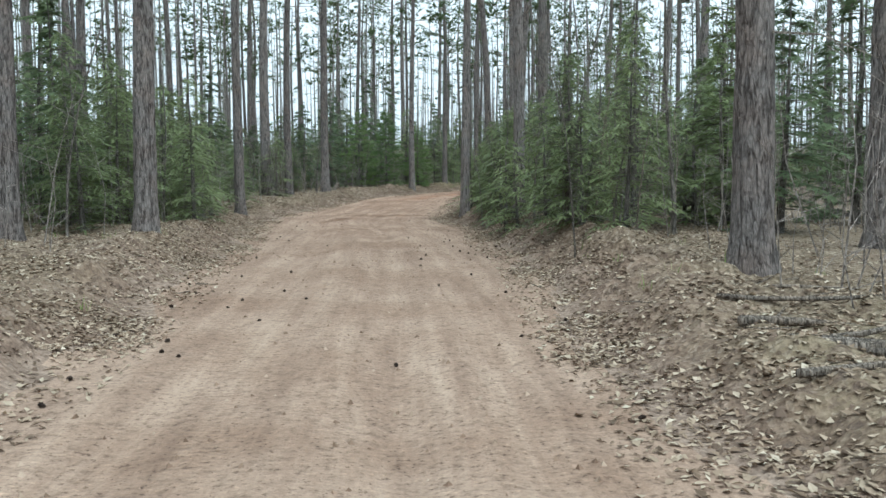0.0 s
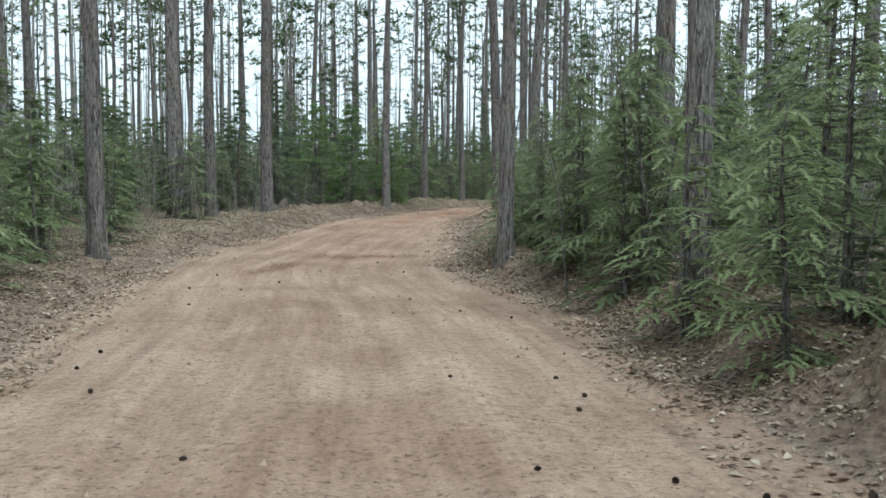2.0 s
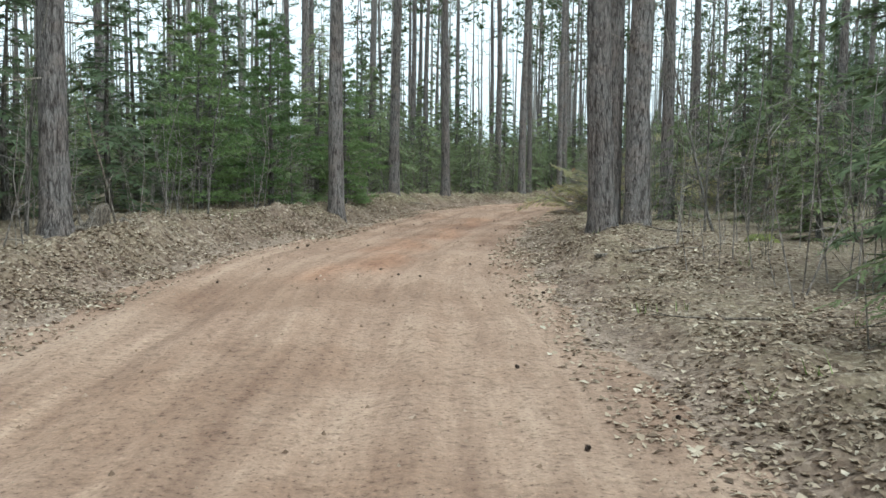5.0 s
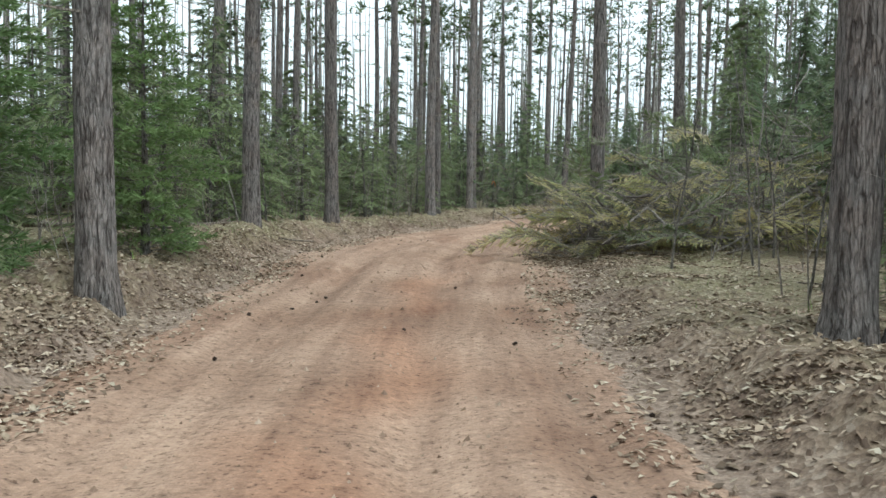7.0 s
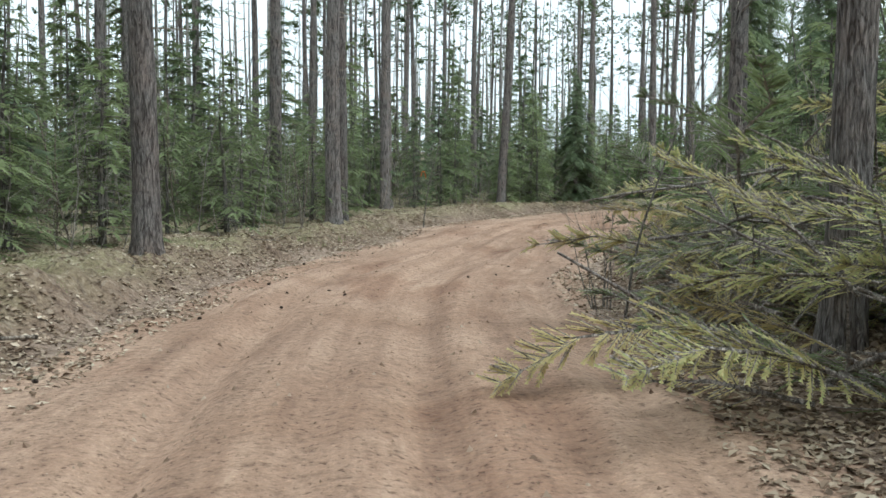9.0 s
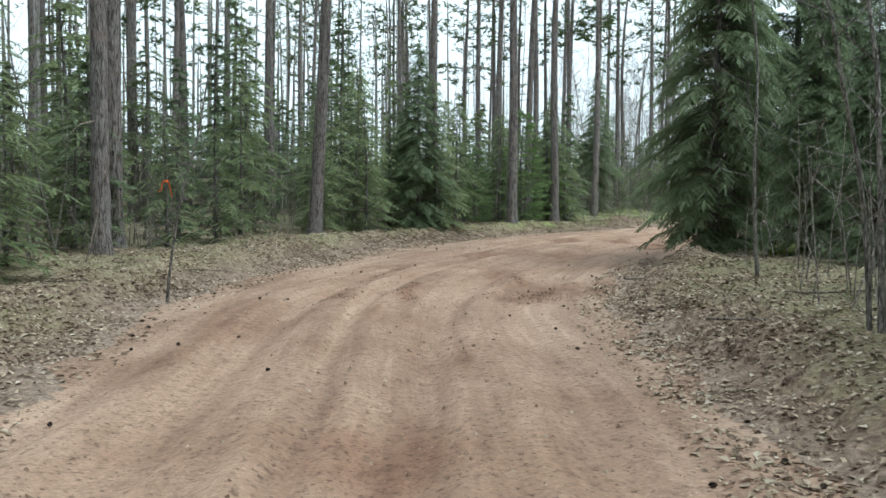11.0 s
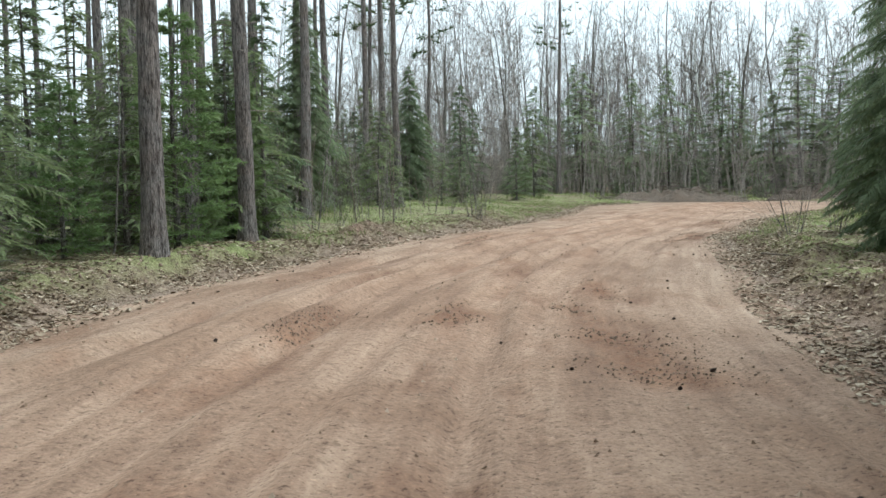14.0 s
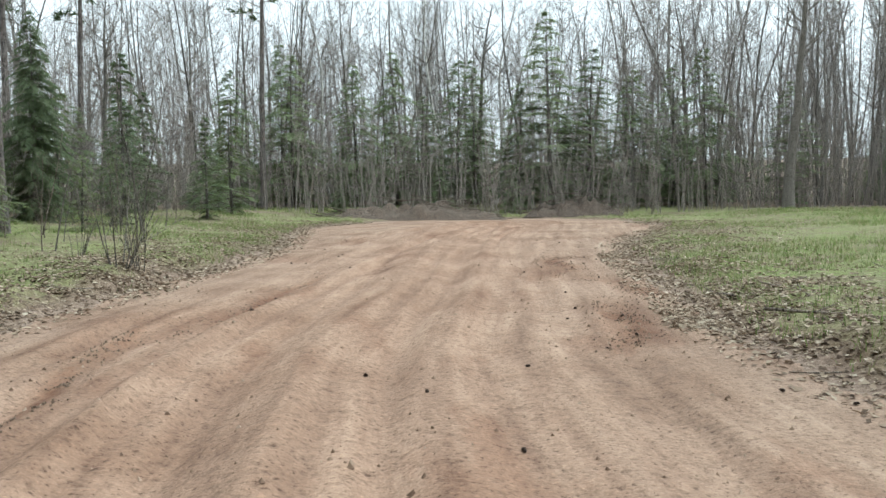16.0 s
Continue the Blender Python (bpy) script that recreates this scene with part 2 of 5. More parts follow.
def bark_material(name, plate, furrow, red, scale=1.0):
    """Bark with long broken ridges: dark furrows between flaking plates."""
    m, nt, b = material(name, 0.92)
    co = nt.nodes.new("ShaderNodeTexCoord").outputs["Object"]
    patch = noise_of(nt, co, 2.3, 3)
    ridge = node(nt, "ShaderNodeTexNoise", Scale=1.0, Detail=3.0, Roughness=0.6, Distortion=0.6)
    nt.links.new(stretched(nt, co, 19 * scale, 19 * scale, 3.4 * scale), ridge.inputs["Vector"])
    v = node(nt, "ShaderNodeTexVoronoi", Scale=1.0, Randomness=1.0)
    v.feature = "DISTANCE_TO_EDGE"
    warped = mixed(nt, 0.5, stretched(nt, co, 20 * scale, 20 * scale, 5.0 * scale), ridge.outputs["Color"], "ADD")
    nt.links.new(warped, v.inputs["Vector"])
    flake = noise_of(nt, stretched(nt, co, 60, 60, 22), 1.2, 5, 0.7)
    info = nt.nodes.new("ShaderNodeObjectInfo")
    crack = ramp(nt, v.outputs["Distance"], [(0.0, (0.25, 0.25, 0.25)), (0.2, (1, 1, 1))])
    deep = ramp(nt, ridge.outputs["Fac"], [(0.36, (0, 0, 0)), (0.52, (1, 1, 1))])
    height = mixed(nt, 0.6, crack, deep)
    col = ramp(nt, height, [(0.15, tuple(0.8 * c for c in furrow)), (0.6, tuple(0.62 * c for c in plate)), (1.0, tuple(1.1 * c for c in plate))])
    col = mixed(nt, ramp(nt, patch, [(0.42, (0, 0, 0)), (0.7, (0.75, 0.75, 0.75))]), col, mixed(nt, 1.0, col, tuple(min(1.6, r / max(p, 0.01)) for r, p in zip(red, plate)), "MULTIPLY"))
    col = mixed(nt, 0.8, col, ramp(nt, flake, [(0.3, (0.6, 0.6, 0.6)), (0.7, (1.3, 1.3, 1.3))]), "MULTIPLY")
    col = mixed(nt, 0.7, col, ramp(nt, info.outputs["Random"], [(0, (0.72, 0.7, 0.7)), (1, (1.18, 1.18, 1.18))]), "MULTIPLY")
    nt.links.new(col, b.inputs["Base Color"])
    bumped(nt, b, mixed(nt, 0.25, height, flake), 1.0, 0.04)
    return m


def leaf_material(name, stops, rough=0.55, translucent=0.38, island=True, spread=0.5):
    m, nt, b = material(name, rough)
    geo = nt.nodes.new("ShaderNodeNewGeometry")
    info = nt.nodes.new("ShaderNodeObjectInfo")
    mx = nt.nodes.new("ShaderNodeMix")
    mx.inputs[0].default_value = 1 - spread
    nt.links.new(geo.outputs["Random Per Island"], mx.inputs[2])
    nt.links.new(info.outputs["Random"], mx.inputs[3])
    col = ramp(nt, mx.outputs[0] if island else info.outputs["Random"], stops)
    n = noise_of(nt, nt.nodes.new("ShaderNodeTexCoord").outputs["Object"], 3.0, 3)
    col = mixed(nt, 0.7, col, ramp(nt, n, [(0.3, (0.6, 0.62, 0.55)), (0.7, (1.2, 1.2, 1.15))]), "MULTIPLY")
    nt.links.new(col, b.inputs["Base Color"])
    if translucent:
        t = nt.nodes.new("ShaderNodeBsdfTranslucent")
        nt.links.new(col, t.inputs["Color"])
        s = nt.nodes.new("ShaderNodeMixShader")
        s.inputs[0].default_value = translucent
        nt.links.new(b.outputs[0], s.inputs[1])
        nt.links.new(t.outputs[0], s.inputs[2])
        nt.links.new(s.outputs[0], nt.nodes["Material Output"].inputs["Surface"])
    return m


SAND = soil_material()
FLOOR = floor_material()
PINE_BARK = bark_material("pine_bark", (0.228, 0.203, 0.189), (0.072, 0.059, 0.053), (0.235, 0.182, 0.156), 1.25)
FIR_BARK = bark_material("fir_bark", (0.221, 0.202, 0.182), (0.091, 0.078, 0.068), (0.221, 0.182, 0.156), 2.0)
GREY_BARK = bark_material("grey_bark", (0.261, 0.232, 0.203), (0.126, 0.113, 0.099), (0.216, 0.194, 0.162), 2.2)
BIRCH_BARK = bark_material("birch_bark", (0.66, 0.63, 0.58), (0.2, 0.18, 0.16), (0.6, 0.56, 0.5), 1.2)
DEAD_WOOD = bark_material("dead_wood", (0.325, 0.275, 0.225), (0.125, 0.100, 0.081), (0.250, 0.188, 0.138), 2.0)
FIR_GREEN = leaf_material("fir_needles", [(0, (0.135, 0.16, 0.078)), (0.5, (0.2, 0.237, 0.116)), (1, (0.3, 0.338, 0.17))], 0.55, 0.48)
# Brighter copy of FIR_GREEN: the light missing inside the far firs is in its colour.
LIT_FIR_GREEN = leaf_material("lit_fir_needles", [(0, (0.17, 0.21, 0.12)), (0.5, (0.25, 0.3, 0.17)), (1, (0.36, 0.4, 0.24))], 0.55, 0.5)
SPRUCE_GREEN = leaf_material("spruce_needles", [(0, (0.125, 0.16, 0.095)), (0.6, (0.178, 0.22, 0.122)), (1, (0.245, 0.285, 0.15))], 0.55, 0.5)
SOFT_GREEN = leaf_material("soft_pine_needles", [(0, (0.125, 0.19, 0.075)), (1, (0.25, 0.325, 0.135))])
PINE_GREEN = leaf_material("pine_needles", [(0, (0.060, 0.090, 0.038)), (1, (0.132, 0.162, 0.072))])
BROWN_NEEDLES = leaf_material("withered_needles", [(0, (0.56, 0.43, 0.22)), (0.6, (0.56, 0.51, 0.25)), (1, (0.4, 0.46, 0.2))], 0.6, 0.5)
DRY_LEAF = leaf_material("dry_leaves", [(0, (0.1, 0.066, 0.045)), (0.3, (0.235, 0.165, 0.117)), (0.65, (0.375, 0.288, 0.213)), (0.9, (0.46, 0.37, 0.285)), (1, (0.56, 0.48, 0.385))], 0.75, 0.12, spread=1.0)
GRASS = leaf_material("grass", [(0, (0.12, 0.175, 0.045)), (0.5, (0.22, 0.3, 0.085)), (0.75, (0.33, 0.31, 0.16)), (1, (0.44, 0.37, 0.25))], 0.6, 0.3, spread=1.0)
CONE_BROWN = bark_material("cone_scales", (0.13, 0.09, 0.07), (0.04, 0.028, 0.022), (0.11, 0.075, 0.06), 8.0)

# Paler than GREY_BARK: makes up in colour for the shade inside dense brush.
TWIGS = bark_material("twigs", (0.4, 0.35, 0.31), (0.24, 0.205, 0.18), (0.36, 0.3, 0.27), 2.0)
TORN_SOIL = leaf_material("torn_soil", [(0, (0.115, 0.079, 0.06)), (0.6, (0.19, 0.135, 0.104)), (1, (0.27, 0.202, 0.158))], 0.95, 0.0, spread=1.0)
# Far trunks: a paler grey than GREY_BARK.
TRUNK_GREY = bark_material("pale_grey_bark", (0.36, 0.33, 0.3), (0.19, 0.17, 0.15), (0.3, 0.27, 0.24), 1.4)
TURNED_EARTH = bark_material("turned_earth", (0.215, 0.17, 0.135), (0.075, 0.058, 0.046), (0.225, 0.165, 0.125), 1.6)
CLOD = leaf_material("soil_crumbs", [(0, (0.15, 0.095, 0.068)), (0.6, (0.28, 0.19, 0.14)), (1, (0.42, 0.32, 0.25))], 0.95, 0.0, spread=1.0)



def moss_material():
    m, nt, b = material("moss", 0.95)
    co = nt.nodes.new("ShaderNodeTexCoord").outputs["Object"]
    fine, broad = noise_of(nt, co, 60, 4, 0.7), noise_of(nt, co, 5, 3)
    nt.links.new(ramp(nt, mixed(nt, 0.5, fine, broad), [(0.35, (0.09, 0.1, 0.03)), (0.55, (0.19, 0.2, 0.06)), (0.7, (0.28, 0.27, 0.1))]), b.inputs["Base Color"])
    bumped(nt, b, fine, 1.0, 0.03)
    return m


MOSS = moss_material()

# ---- the way: middle line and half width of the sandy road ----
WAY_A = [(-0.4, -80, 2.2), (-0.5, -30, 2.1), (-0.5, 0, 2.1), (-0.55, 7.5, 2.1), (-0.65, 13, 2.45), (-0.9, 18.3, 2.6), (-1.2, 25, 3.1),
         (-1.75, 30, 3.0), (-1.7, 33.63, 2.95), (-0.76, 40.35, 2.6), (-0.06, 45.5, 2.4), (1.17, 49.5, 2.08), (2.12, 52.7, 1.98), (3.18, 56.0, 2.08), (5.24, 62.2, 2.4)]
WAY_B = [(7.79, 68.17, 2.4), (10.16, 71.75, 2.45), (12.36, 74.95, 2.6), (16.16, 80.35, 3.0), (20.96, 84.75, 3.3), (25.35, 87.85, 3.9), (31.7, 91.4, 4.25),
         (37.45, 93.7, 4.3), (43.96, 95.95, 4.0), (49.26, 97.05, 4.0), (57.66, 98.85, 4.3), (65.66, 100.4, 5.8), (71.5, 101.2, 7.0), (76.5, 101.8, 6.0)]
WAY = np.array(WAY_A + WAY_B, float)


def spline(rows, per=14):
    out = []
    ext = np.vstack([2 * rows[0] - rows[1], rows, 2 * rows[-1] - rows[-2]])
    for i in range(1, len(ext) - 2):
        p0, p1, p2, p3 = ext[i - 1 : i + 3]
        for t in np.linspace(0, 1, per, endpoint=False):
            out.append(0.5 * (2 * p1 + (p2 - p0) * t + (2 * p0 - 5 * p1 + 4 * p2 - p3) * t * t + (3 * p1 - p0 - 3 * p2 + p3) * t**3))
    return np.array(out + [rows[-1]])


LINE = spline(WAY, 8)
STEP = np.hypot(*np.diff(LINE[:, :2], axis=0).T)
LENGTH = np.concatenate([[0], np.cumsum(STEP)])
LENGTH = LENGTH - np.interp(0, LINE[:60, 1], LENGTH[:60])
FIRST = int(np.searchsorted(LENGTH, -2.0))


SPAN = 6
KNOTS = np.arange(0, len(LINE), SPAN)


def way_at(x, y):
    """Distance along the road, distance to its right and half width, for arrays of places."""
    x, y = np.asarray(x, float).ravel(), np.asarray(y, float).ravel()
    s, lat, half = np.empty(len(x)), np.empty(len(x)), np.empty(len(x))
    a, d = LINE[:-1, :2], np.diff(LINE[:, :2], axis=0)
    ll = (d**2).sum(1)
    for k in range(0, len(x), 8000):
        px, py = x[k : k + 8000, None], y[k : k + 8000, None]
        knot = KNOTS[((px - LINE[KNOTS, 0]) ** 2 + (py - LINE[KNOTS, 1]) ** 2).argmin(1)]
        near = np.clip(knot[:, None] + np.arange(-SPAN, SPAN), 0, len(d) - 1)
        px, py = px - a[near, 0], py - a[near, 1]
        t = np.clip((px * d[near, 0] + py * d[near, 1]) / ll[near], 0, 1)
        qx, qy = px - t * d[near, 0], py - t * d[near, 1]
        best = (qx**2 + qy**2).argmin(1)
        i = np.arange(len(best))
        j, t = near[i, best], t[i, best]
        far = np.hypot(qx[i, best], qy[i, best])
        side = np.sign(px[i, best] * d[j, 1] - py[i, best] * d[j, 0])
        s[k : k + 8000] = LENGTH[j] + t * STEP[j]
        lat[k : k + 8000] = far * np.where(side == 0, 1, side)
        half[k : k + 8000] = LINE[j, 2] + t * (LINE[j + 1, 2] - LINE[j, 2])
    return s, lat, half


def bank_height(s, lat):
    right = np.interp(s, [-60, 0, 8, 13, 30, 36, 40, 44.5, 47, 51, 55, 60, 70, 80, 94, 108, 114, 119, 200], [0.2, 0.2, 0.26, 0.36, 0.36, 0.25, 0.12, 0.14, 0.3, 0.3, 0.22, 0.16, 0.26, 0.3, 0.28, 0.3, 0.24, 0.1, 0.1])
    left = np.interp(s, [-60, 0, 6, 20, 28, 47, 62, 78, 93, 113, 133, 200], [0.3, 0.32, 0.32, 0.26, 0.16, 0.36, 0.36, 0.28, 0.26, 0.24, 0.12, 0.05])
    return np.where(lat > 0, right, left)


def ground_z(x, y, near=None):
    """Height of road, banks and forest floor."""
    x, y = np.asarray(x, float).ravel(), np.asarray(y, float).ravel()
    s, lat, half = way_at(x, y) if near is None else near
    e = np.abs(lat) - half + 0.5 * NOISE.layers(x, y, 2.2, 2)
    h = bank_height(s, lat)
    rise = smooth(-0.1, 1.05, e) * h
    hump = np.exp(-(((e - 0.9) / 0.5) ** 2)) * (0.09 + 0.42 * NOISE.layers(x, y, 1.1, 4)) * smooth(0.1, 0.4, h)
    broken = smooth(-0.1, 0.4, e) * smooth(4.5, 1.6, e) * (0.24 * NOISE.layers(x + 11, y + 5, 0.5, 3) + 0.09 * (NOISE.at(x / 0.16, y / 0.16 + 40) - 0.5)) * (0.6 + smooth(0.1, 0.45, h))
    floor = smooth(1.0, 9, e) * (np.where(lat > 0, np.interp(s, [36, 46, 56, 64], [0.42, 0.2, 0.2, 0.38]), 0.55) - h) + smooth(8, 45, e) * 0.35 + smooth(45, 190, e) * 7.0
    lumps = smooth(0, 1.0, e) * (0.16 * NOISE.layers(x + 31, y, 0.7, 3) + 0.3 * NOISE.layers(x, y + 57, 5, 2))
    road = smooth(0.2, -0.5, e)
    ruts = np.zeros(len(x))
    for centre, width, deep in ((-1.15, 0.28, 0.03), (0.45, 0.28, 0.035), (-0.35, 0.2, -0.014), (1.3, 0.3, 0.018), (-2.2, 0.3, 0.016), (2.1, 0.24, 0.014), (-1.7, 0.16, -0.012), (0.95, 0.16, -0.014)):
        swing = centre + np.interp(s, [60, 100], [0.5, 1.3]) * (NOISE.at(s / 13 + centre, s * 0 + 3) - 0.5)
        deep = deep * np.interp(s, [40, 70, 100], [1.0, 2.1, 3.2])
        ruts -= deep * np.exp(-(((lat - swing) / width) ** 2)) * (0.5 + NOISE.at(s / 3.1, s * 0 + centre))
    far = np.interp(s, [44, 62, 100], [0.25, 0.8, 1.15])
    for k in range(9):
        centre = -3.0 + 0.75 * k
        swing = centre * np.interp(s, [40, 90], [0.7, 1.0]) + np.interp(s, [40, 95], [0.3, 1.7]) * (NOISE.at(s / 17 + 3.7 * k, s * 0 + k) - 0.5)
        u = (lat - swing) / 0.13
        fade = np.clip(3.2 * NOISE.at(s / 7.3 + k, s * 0 + 2.3 * k) - 0.9, 0, 1)
        ruts += far * fade * (0.028 * (np.exp(-((u - 1.75) ** 2)) + np.exp(-((u + 1.75) ** 2))) - 0.042 * np.exp(-(u**2)))
    broken = broken + blots(SOIL_HEAPS, x, y) * (0.22 + 0.5 * NOISE.layers(x, y + 3, 0.6, 3))
    ruts += blots(SCUFFS, x, y) * (0.1 * NOISE.layers(x, y, 0.22, 2) - 0.02)
    wash = 0.05 * NOISE.layers(x, y, 2.7, 3) + 0.025 * NOISE.layers(x, y, 0.5, 2)
    grade = np.interp(s, [-10, 8, 14, 22, 29, 34, 42, 48, 63, 70, 77, 88, 103], [0.06, 0.12, 0.14, 0.0, -0.12, -0.09, 0.1, 0.19, 0.21, 0.11, 0.06, 0.05, 0.0]) * smooth(30, 8, np.abs(lat))
    return grade + rise + hump + broken + floor + lumps + road * (ruts + wash)


def scatter(seed, n, x0, x1, y0, y1, rule):
    """Random places in a box that pass a rule of (x, y, s, lat, e, dice), with their ground height, until n are found."""
    r, out, have = np.random.RandomState(seed), [], 0
    while have < n:
        x, y = r.uniform(x0, x1, 6000), r.uniform(y0, y1, 6000)
        near = way_at(x, y)
        e = np.abs(near[1]) - near[2]
        keep = rule(x, y, near[0], near[1], e, r.rand(6000))
        out.append(np.column_stack([x[keep], y[keep], ground_z(x[keep], y[keep], tuple(v[keep] for v in near)), e[keep]]))
        have += len(out[-1])
    return [tuple(float(v) for v in row) for row in np.concatenate(out)[:n]]


def z_at(x, y):
    """Height of the built ground under a place."""
    return SURFACE.ray_cast(Vector((x, y, 60)), Vector((0, 0, -1)))[0].z


def ground_sheet():
    """One sheet from the road to the horizon, split finely near the road."""
    unit = 1 / 16
    size, cells, leaves = 16384, np.array([[-8192, -8192]]), []
    while len(cells):
        c = (cells + size / 2) * unit + (30, 45)
        s, lat, half = way_at(c[:, 0], c[:, 1])
        e = np.abs(lat) - half - size * unit * 0.72
        want = np.select([e < -0.5, e < 1.4, e < 3.4, e < 8, e < 20, e < 60], [0.125, 0.0625, 0.125, 0.5, 1, 4], 32)
        want = np.where((s < -4) | (s > 150), np.maximum(want, 1), want)
        keep = (size * unit <= want) | (size == 1)
        leaves += [(int(a), int(b), size) for a, b in cells[keep]]
        part = cells[~keep]
        size //= 2
        cells = np.concatenate([part + (i * size, j * size) for i in (0, 1) for j in (0, 1)]) if len(part) else part
    corner = {}
    for a, b, n in leaves:
        for p in ((a, b), (a + n, b), (a + n, b + n), (a, b + n)):
            corner.setdefault(p, len(corner))

    def between(p, q, out):
        if abs(p[0] - q[0]) + abs(p[1] - q[1]) < 2:
            return
        m = ((p[0] + q[0]) // 2, (p[1] + q[1]) // 2)
        if m in corner:
            between(p, m, out)
            out.append(corner[m])
            between(m, q, out)

    faces = []
    for a, b, n in leaves:
        ring, out = ((a, b), (a + n, b), (a + n, b + n), (a, b + n)), []
        for k in range(4):
            out.append(corner[ring[k]])
            between(ring[k], ring[(k + 1) % 4], out)
        faces.append(tuple(out))
    xy = np.array(list(corner), float) * unit + (30, 45)
    near = way_at(xy[:, 0], xy[:, 1])
    z = ground_z(xy[:, 0], xy[:, 1], near)
    return np.column_stack([xy, z]), faces, near


# Places where wheels tore up dark moist sand, and where red subsoil shows: centre, reach along and across, heading in degrees.
SCUFFS = [(18.6, 80.2, 1.1, 0.42, 58), (19.6, 81.9, 0.9, 0.16, 62), (15.8, 81.3, 0.9, 0.22, 50), (16.9, 81.1, 1.4, 0.13, 52), (18.4, 84.2, 1.8, 0.14, 47), (29.9, 87.7, 1.2, 0.5, 45), (31.2, 88.9, 1.3, 0.35, 45), (32.5, 90.0, 0.9, 0.15, 45), (31.4, 90.9, 1.0, 0.3, 30),
          (30.2, 92.0, 1.2, 0.25, 28), (34.6, 90.6, 1.3, 0.22, 20), (50.0, 93.6, 2.2, 0.32, 30), (46.5, 93.5, 2.0, 0.25, 10), (42.5, 97.8, 3.0, 0.14, 22), (48.0, 98.7, 3.4, 0.12, 10), (4.2, 54.6, 0.9, 0.22, 70), (-0.8, 34.2, 1.3, 0.35, 10), (-2.4, 31.6, 1.2, 0.3, 60), (54.5, 95.5, 2.2, 0.3, 12)]
REDS = [(0.4, 46.6, 1.3, 0.35, 82), (0.9, 49.0, 1.6, 0.4, 78), (-0.4, 45.2, 1.0, 0.3, 85), (5.7, 55.6, 1.5, 0.4, 70), (3.6, 56.6, 2.4, 0.3, 70), (2.2, 52.2, 2.0, 0.35, 70)]
SOIL_HEAPS = [(42.0, 100.3, 1.3, 0.6, 35), (40.4, 100.0, 0.9, 0.5, 10)]


def blots(places, x, y):
    """How much of each place lies within the blots given."""
    out = np.zeros(len(x))
    for a, b, long, wide, turn in places:
        c, d = math.cos(radians(turn)), math.sin(radians(turn))
        u, v = (x - a) * c + (y - b) * d, (y - b) * c - (x - a) * d
        near = (np.abs(u) < 3 * long) & (np.abs(v) < 4 * wide)
        v = v[near] + 0.5 * wide * np.sin(u[near] * 1.9 + a)
        out[near] = np.maximum(out[near], np.exp(-((u[near] / long) ** 4) - (v / wide) ** 2))
    return out


def bareness(s, lat, e):
    """How far the earth of the banks lies bare of leaves."""
    right = np.interp(s, [0, 5, 30, 38, 50, 62, 66, 116, 122], [0.3, 0.5, 0.5, 0.3, 0.3, 0.15, 0.6, 0.8, 0.3])
    left = np.interp(s, [0, 12, 20, 38, 46, 58, 62, 84, 92, 140], [0.55, 0.5, 0.5, 0.35, 0.15, 0.2, 0.6, 0.4, 0.3, 0.3])
    return smooth(-0.4, 0.0, e) * smooth(1.9, 0.6, e) * np.where(lat > 0, right, left)


def build_ground():
    verts, faces, (s, lat, half) = ground_sheet()
    x, y = verts[:, 0], verts[:, 1]
    e = np.abs(lat) - half + 0.9 * NOISE.layers(x, y, 1.7, 4) + 0.12
    sod = np.clip(np.interp(s, [-10, 0, 8, 48, 63, 97, 107, 118], [0.5, 0.5, 0.1, 0.15, 0.4, 0.4, 0.9, 1.0]), 0, 1) * smooth(0.2, 1.2, e) * smooth(16, 8, e)
    heap = blots(SOIL_HEAPS, x, y)
    layers = {"sod": sod * (1 - heap), "soil": np.maximum(bareness(s, lat, e), heap), "drift": smooth(0.45, -0.1, e), "torn": blots(SCUFFS, x, y), "red": blots(REDS, x, y)}
    mean = 0.5 * (e[[f[0] for f in faces]] + e[[f[2] for f in faces]])
    for name, mine, mat, label, cat in (("road", mean < 0, SAND, "reddish sandy dirt forest road with wheel ruts", "road"),
                                        ("ground", mean >= 0, FLOOR, "forest floor of brown leaves, needles and thin grass", "ground")):
        mine = [faces[i] for i in np.nonzero(mine)[0]]
        used = sorted({v for f in mine for v in f})
        index = {v: k for k, v in enumerate(used)}
        me = mesh_of(name, verts[used].tolist(), [tuple(index[v] for v in f) for f in mine], mat, True)
        uv = me.uv_layers.new(name="way")
        loops = np.empty(len(me.loops), int)
        me.loops.foreach_get("vertex_index", loops)
        keep = np.array(used)[loops]
        uv.data.foreach_set("uv", np.column_stack([lat[keep], s[keep]]).ravel())
        for key in ("torn", "red") if name == "road" else ("sod", "soil", "drift"):
            at = me.attributes.new(key, "FLOAT", "POINT")
            at.data.foreach_set("value", layers[key][used].astype(np.float32))
        tagged(new(name, me), label, cat, kind="structure")
    return BVHTree.FromPolygons(verts.tolist(), faces)


SURFACE = build_ground()


# ---- trees ----
def rnd(r, a, b):
    return a + (b - a) * r.random()


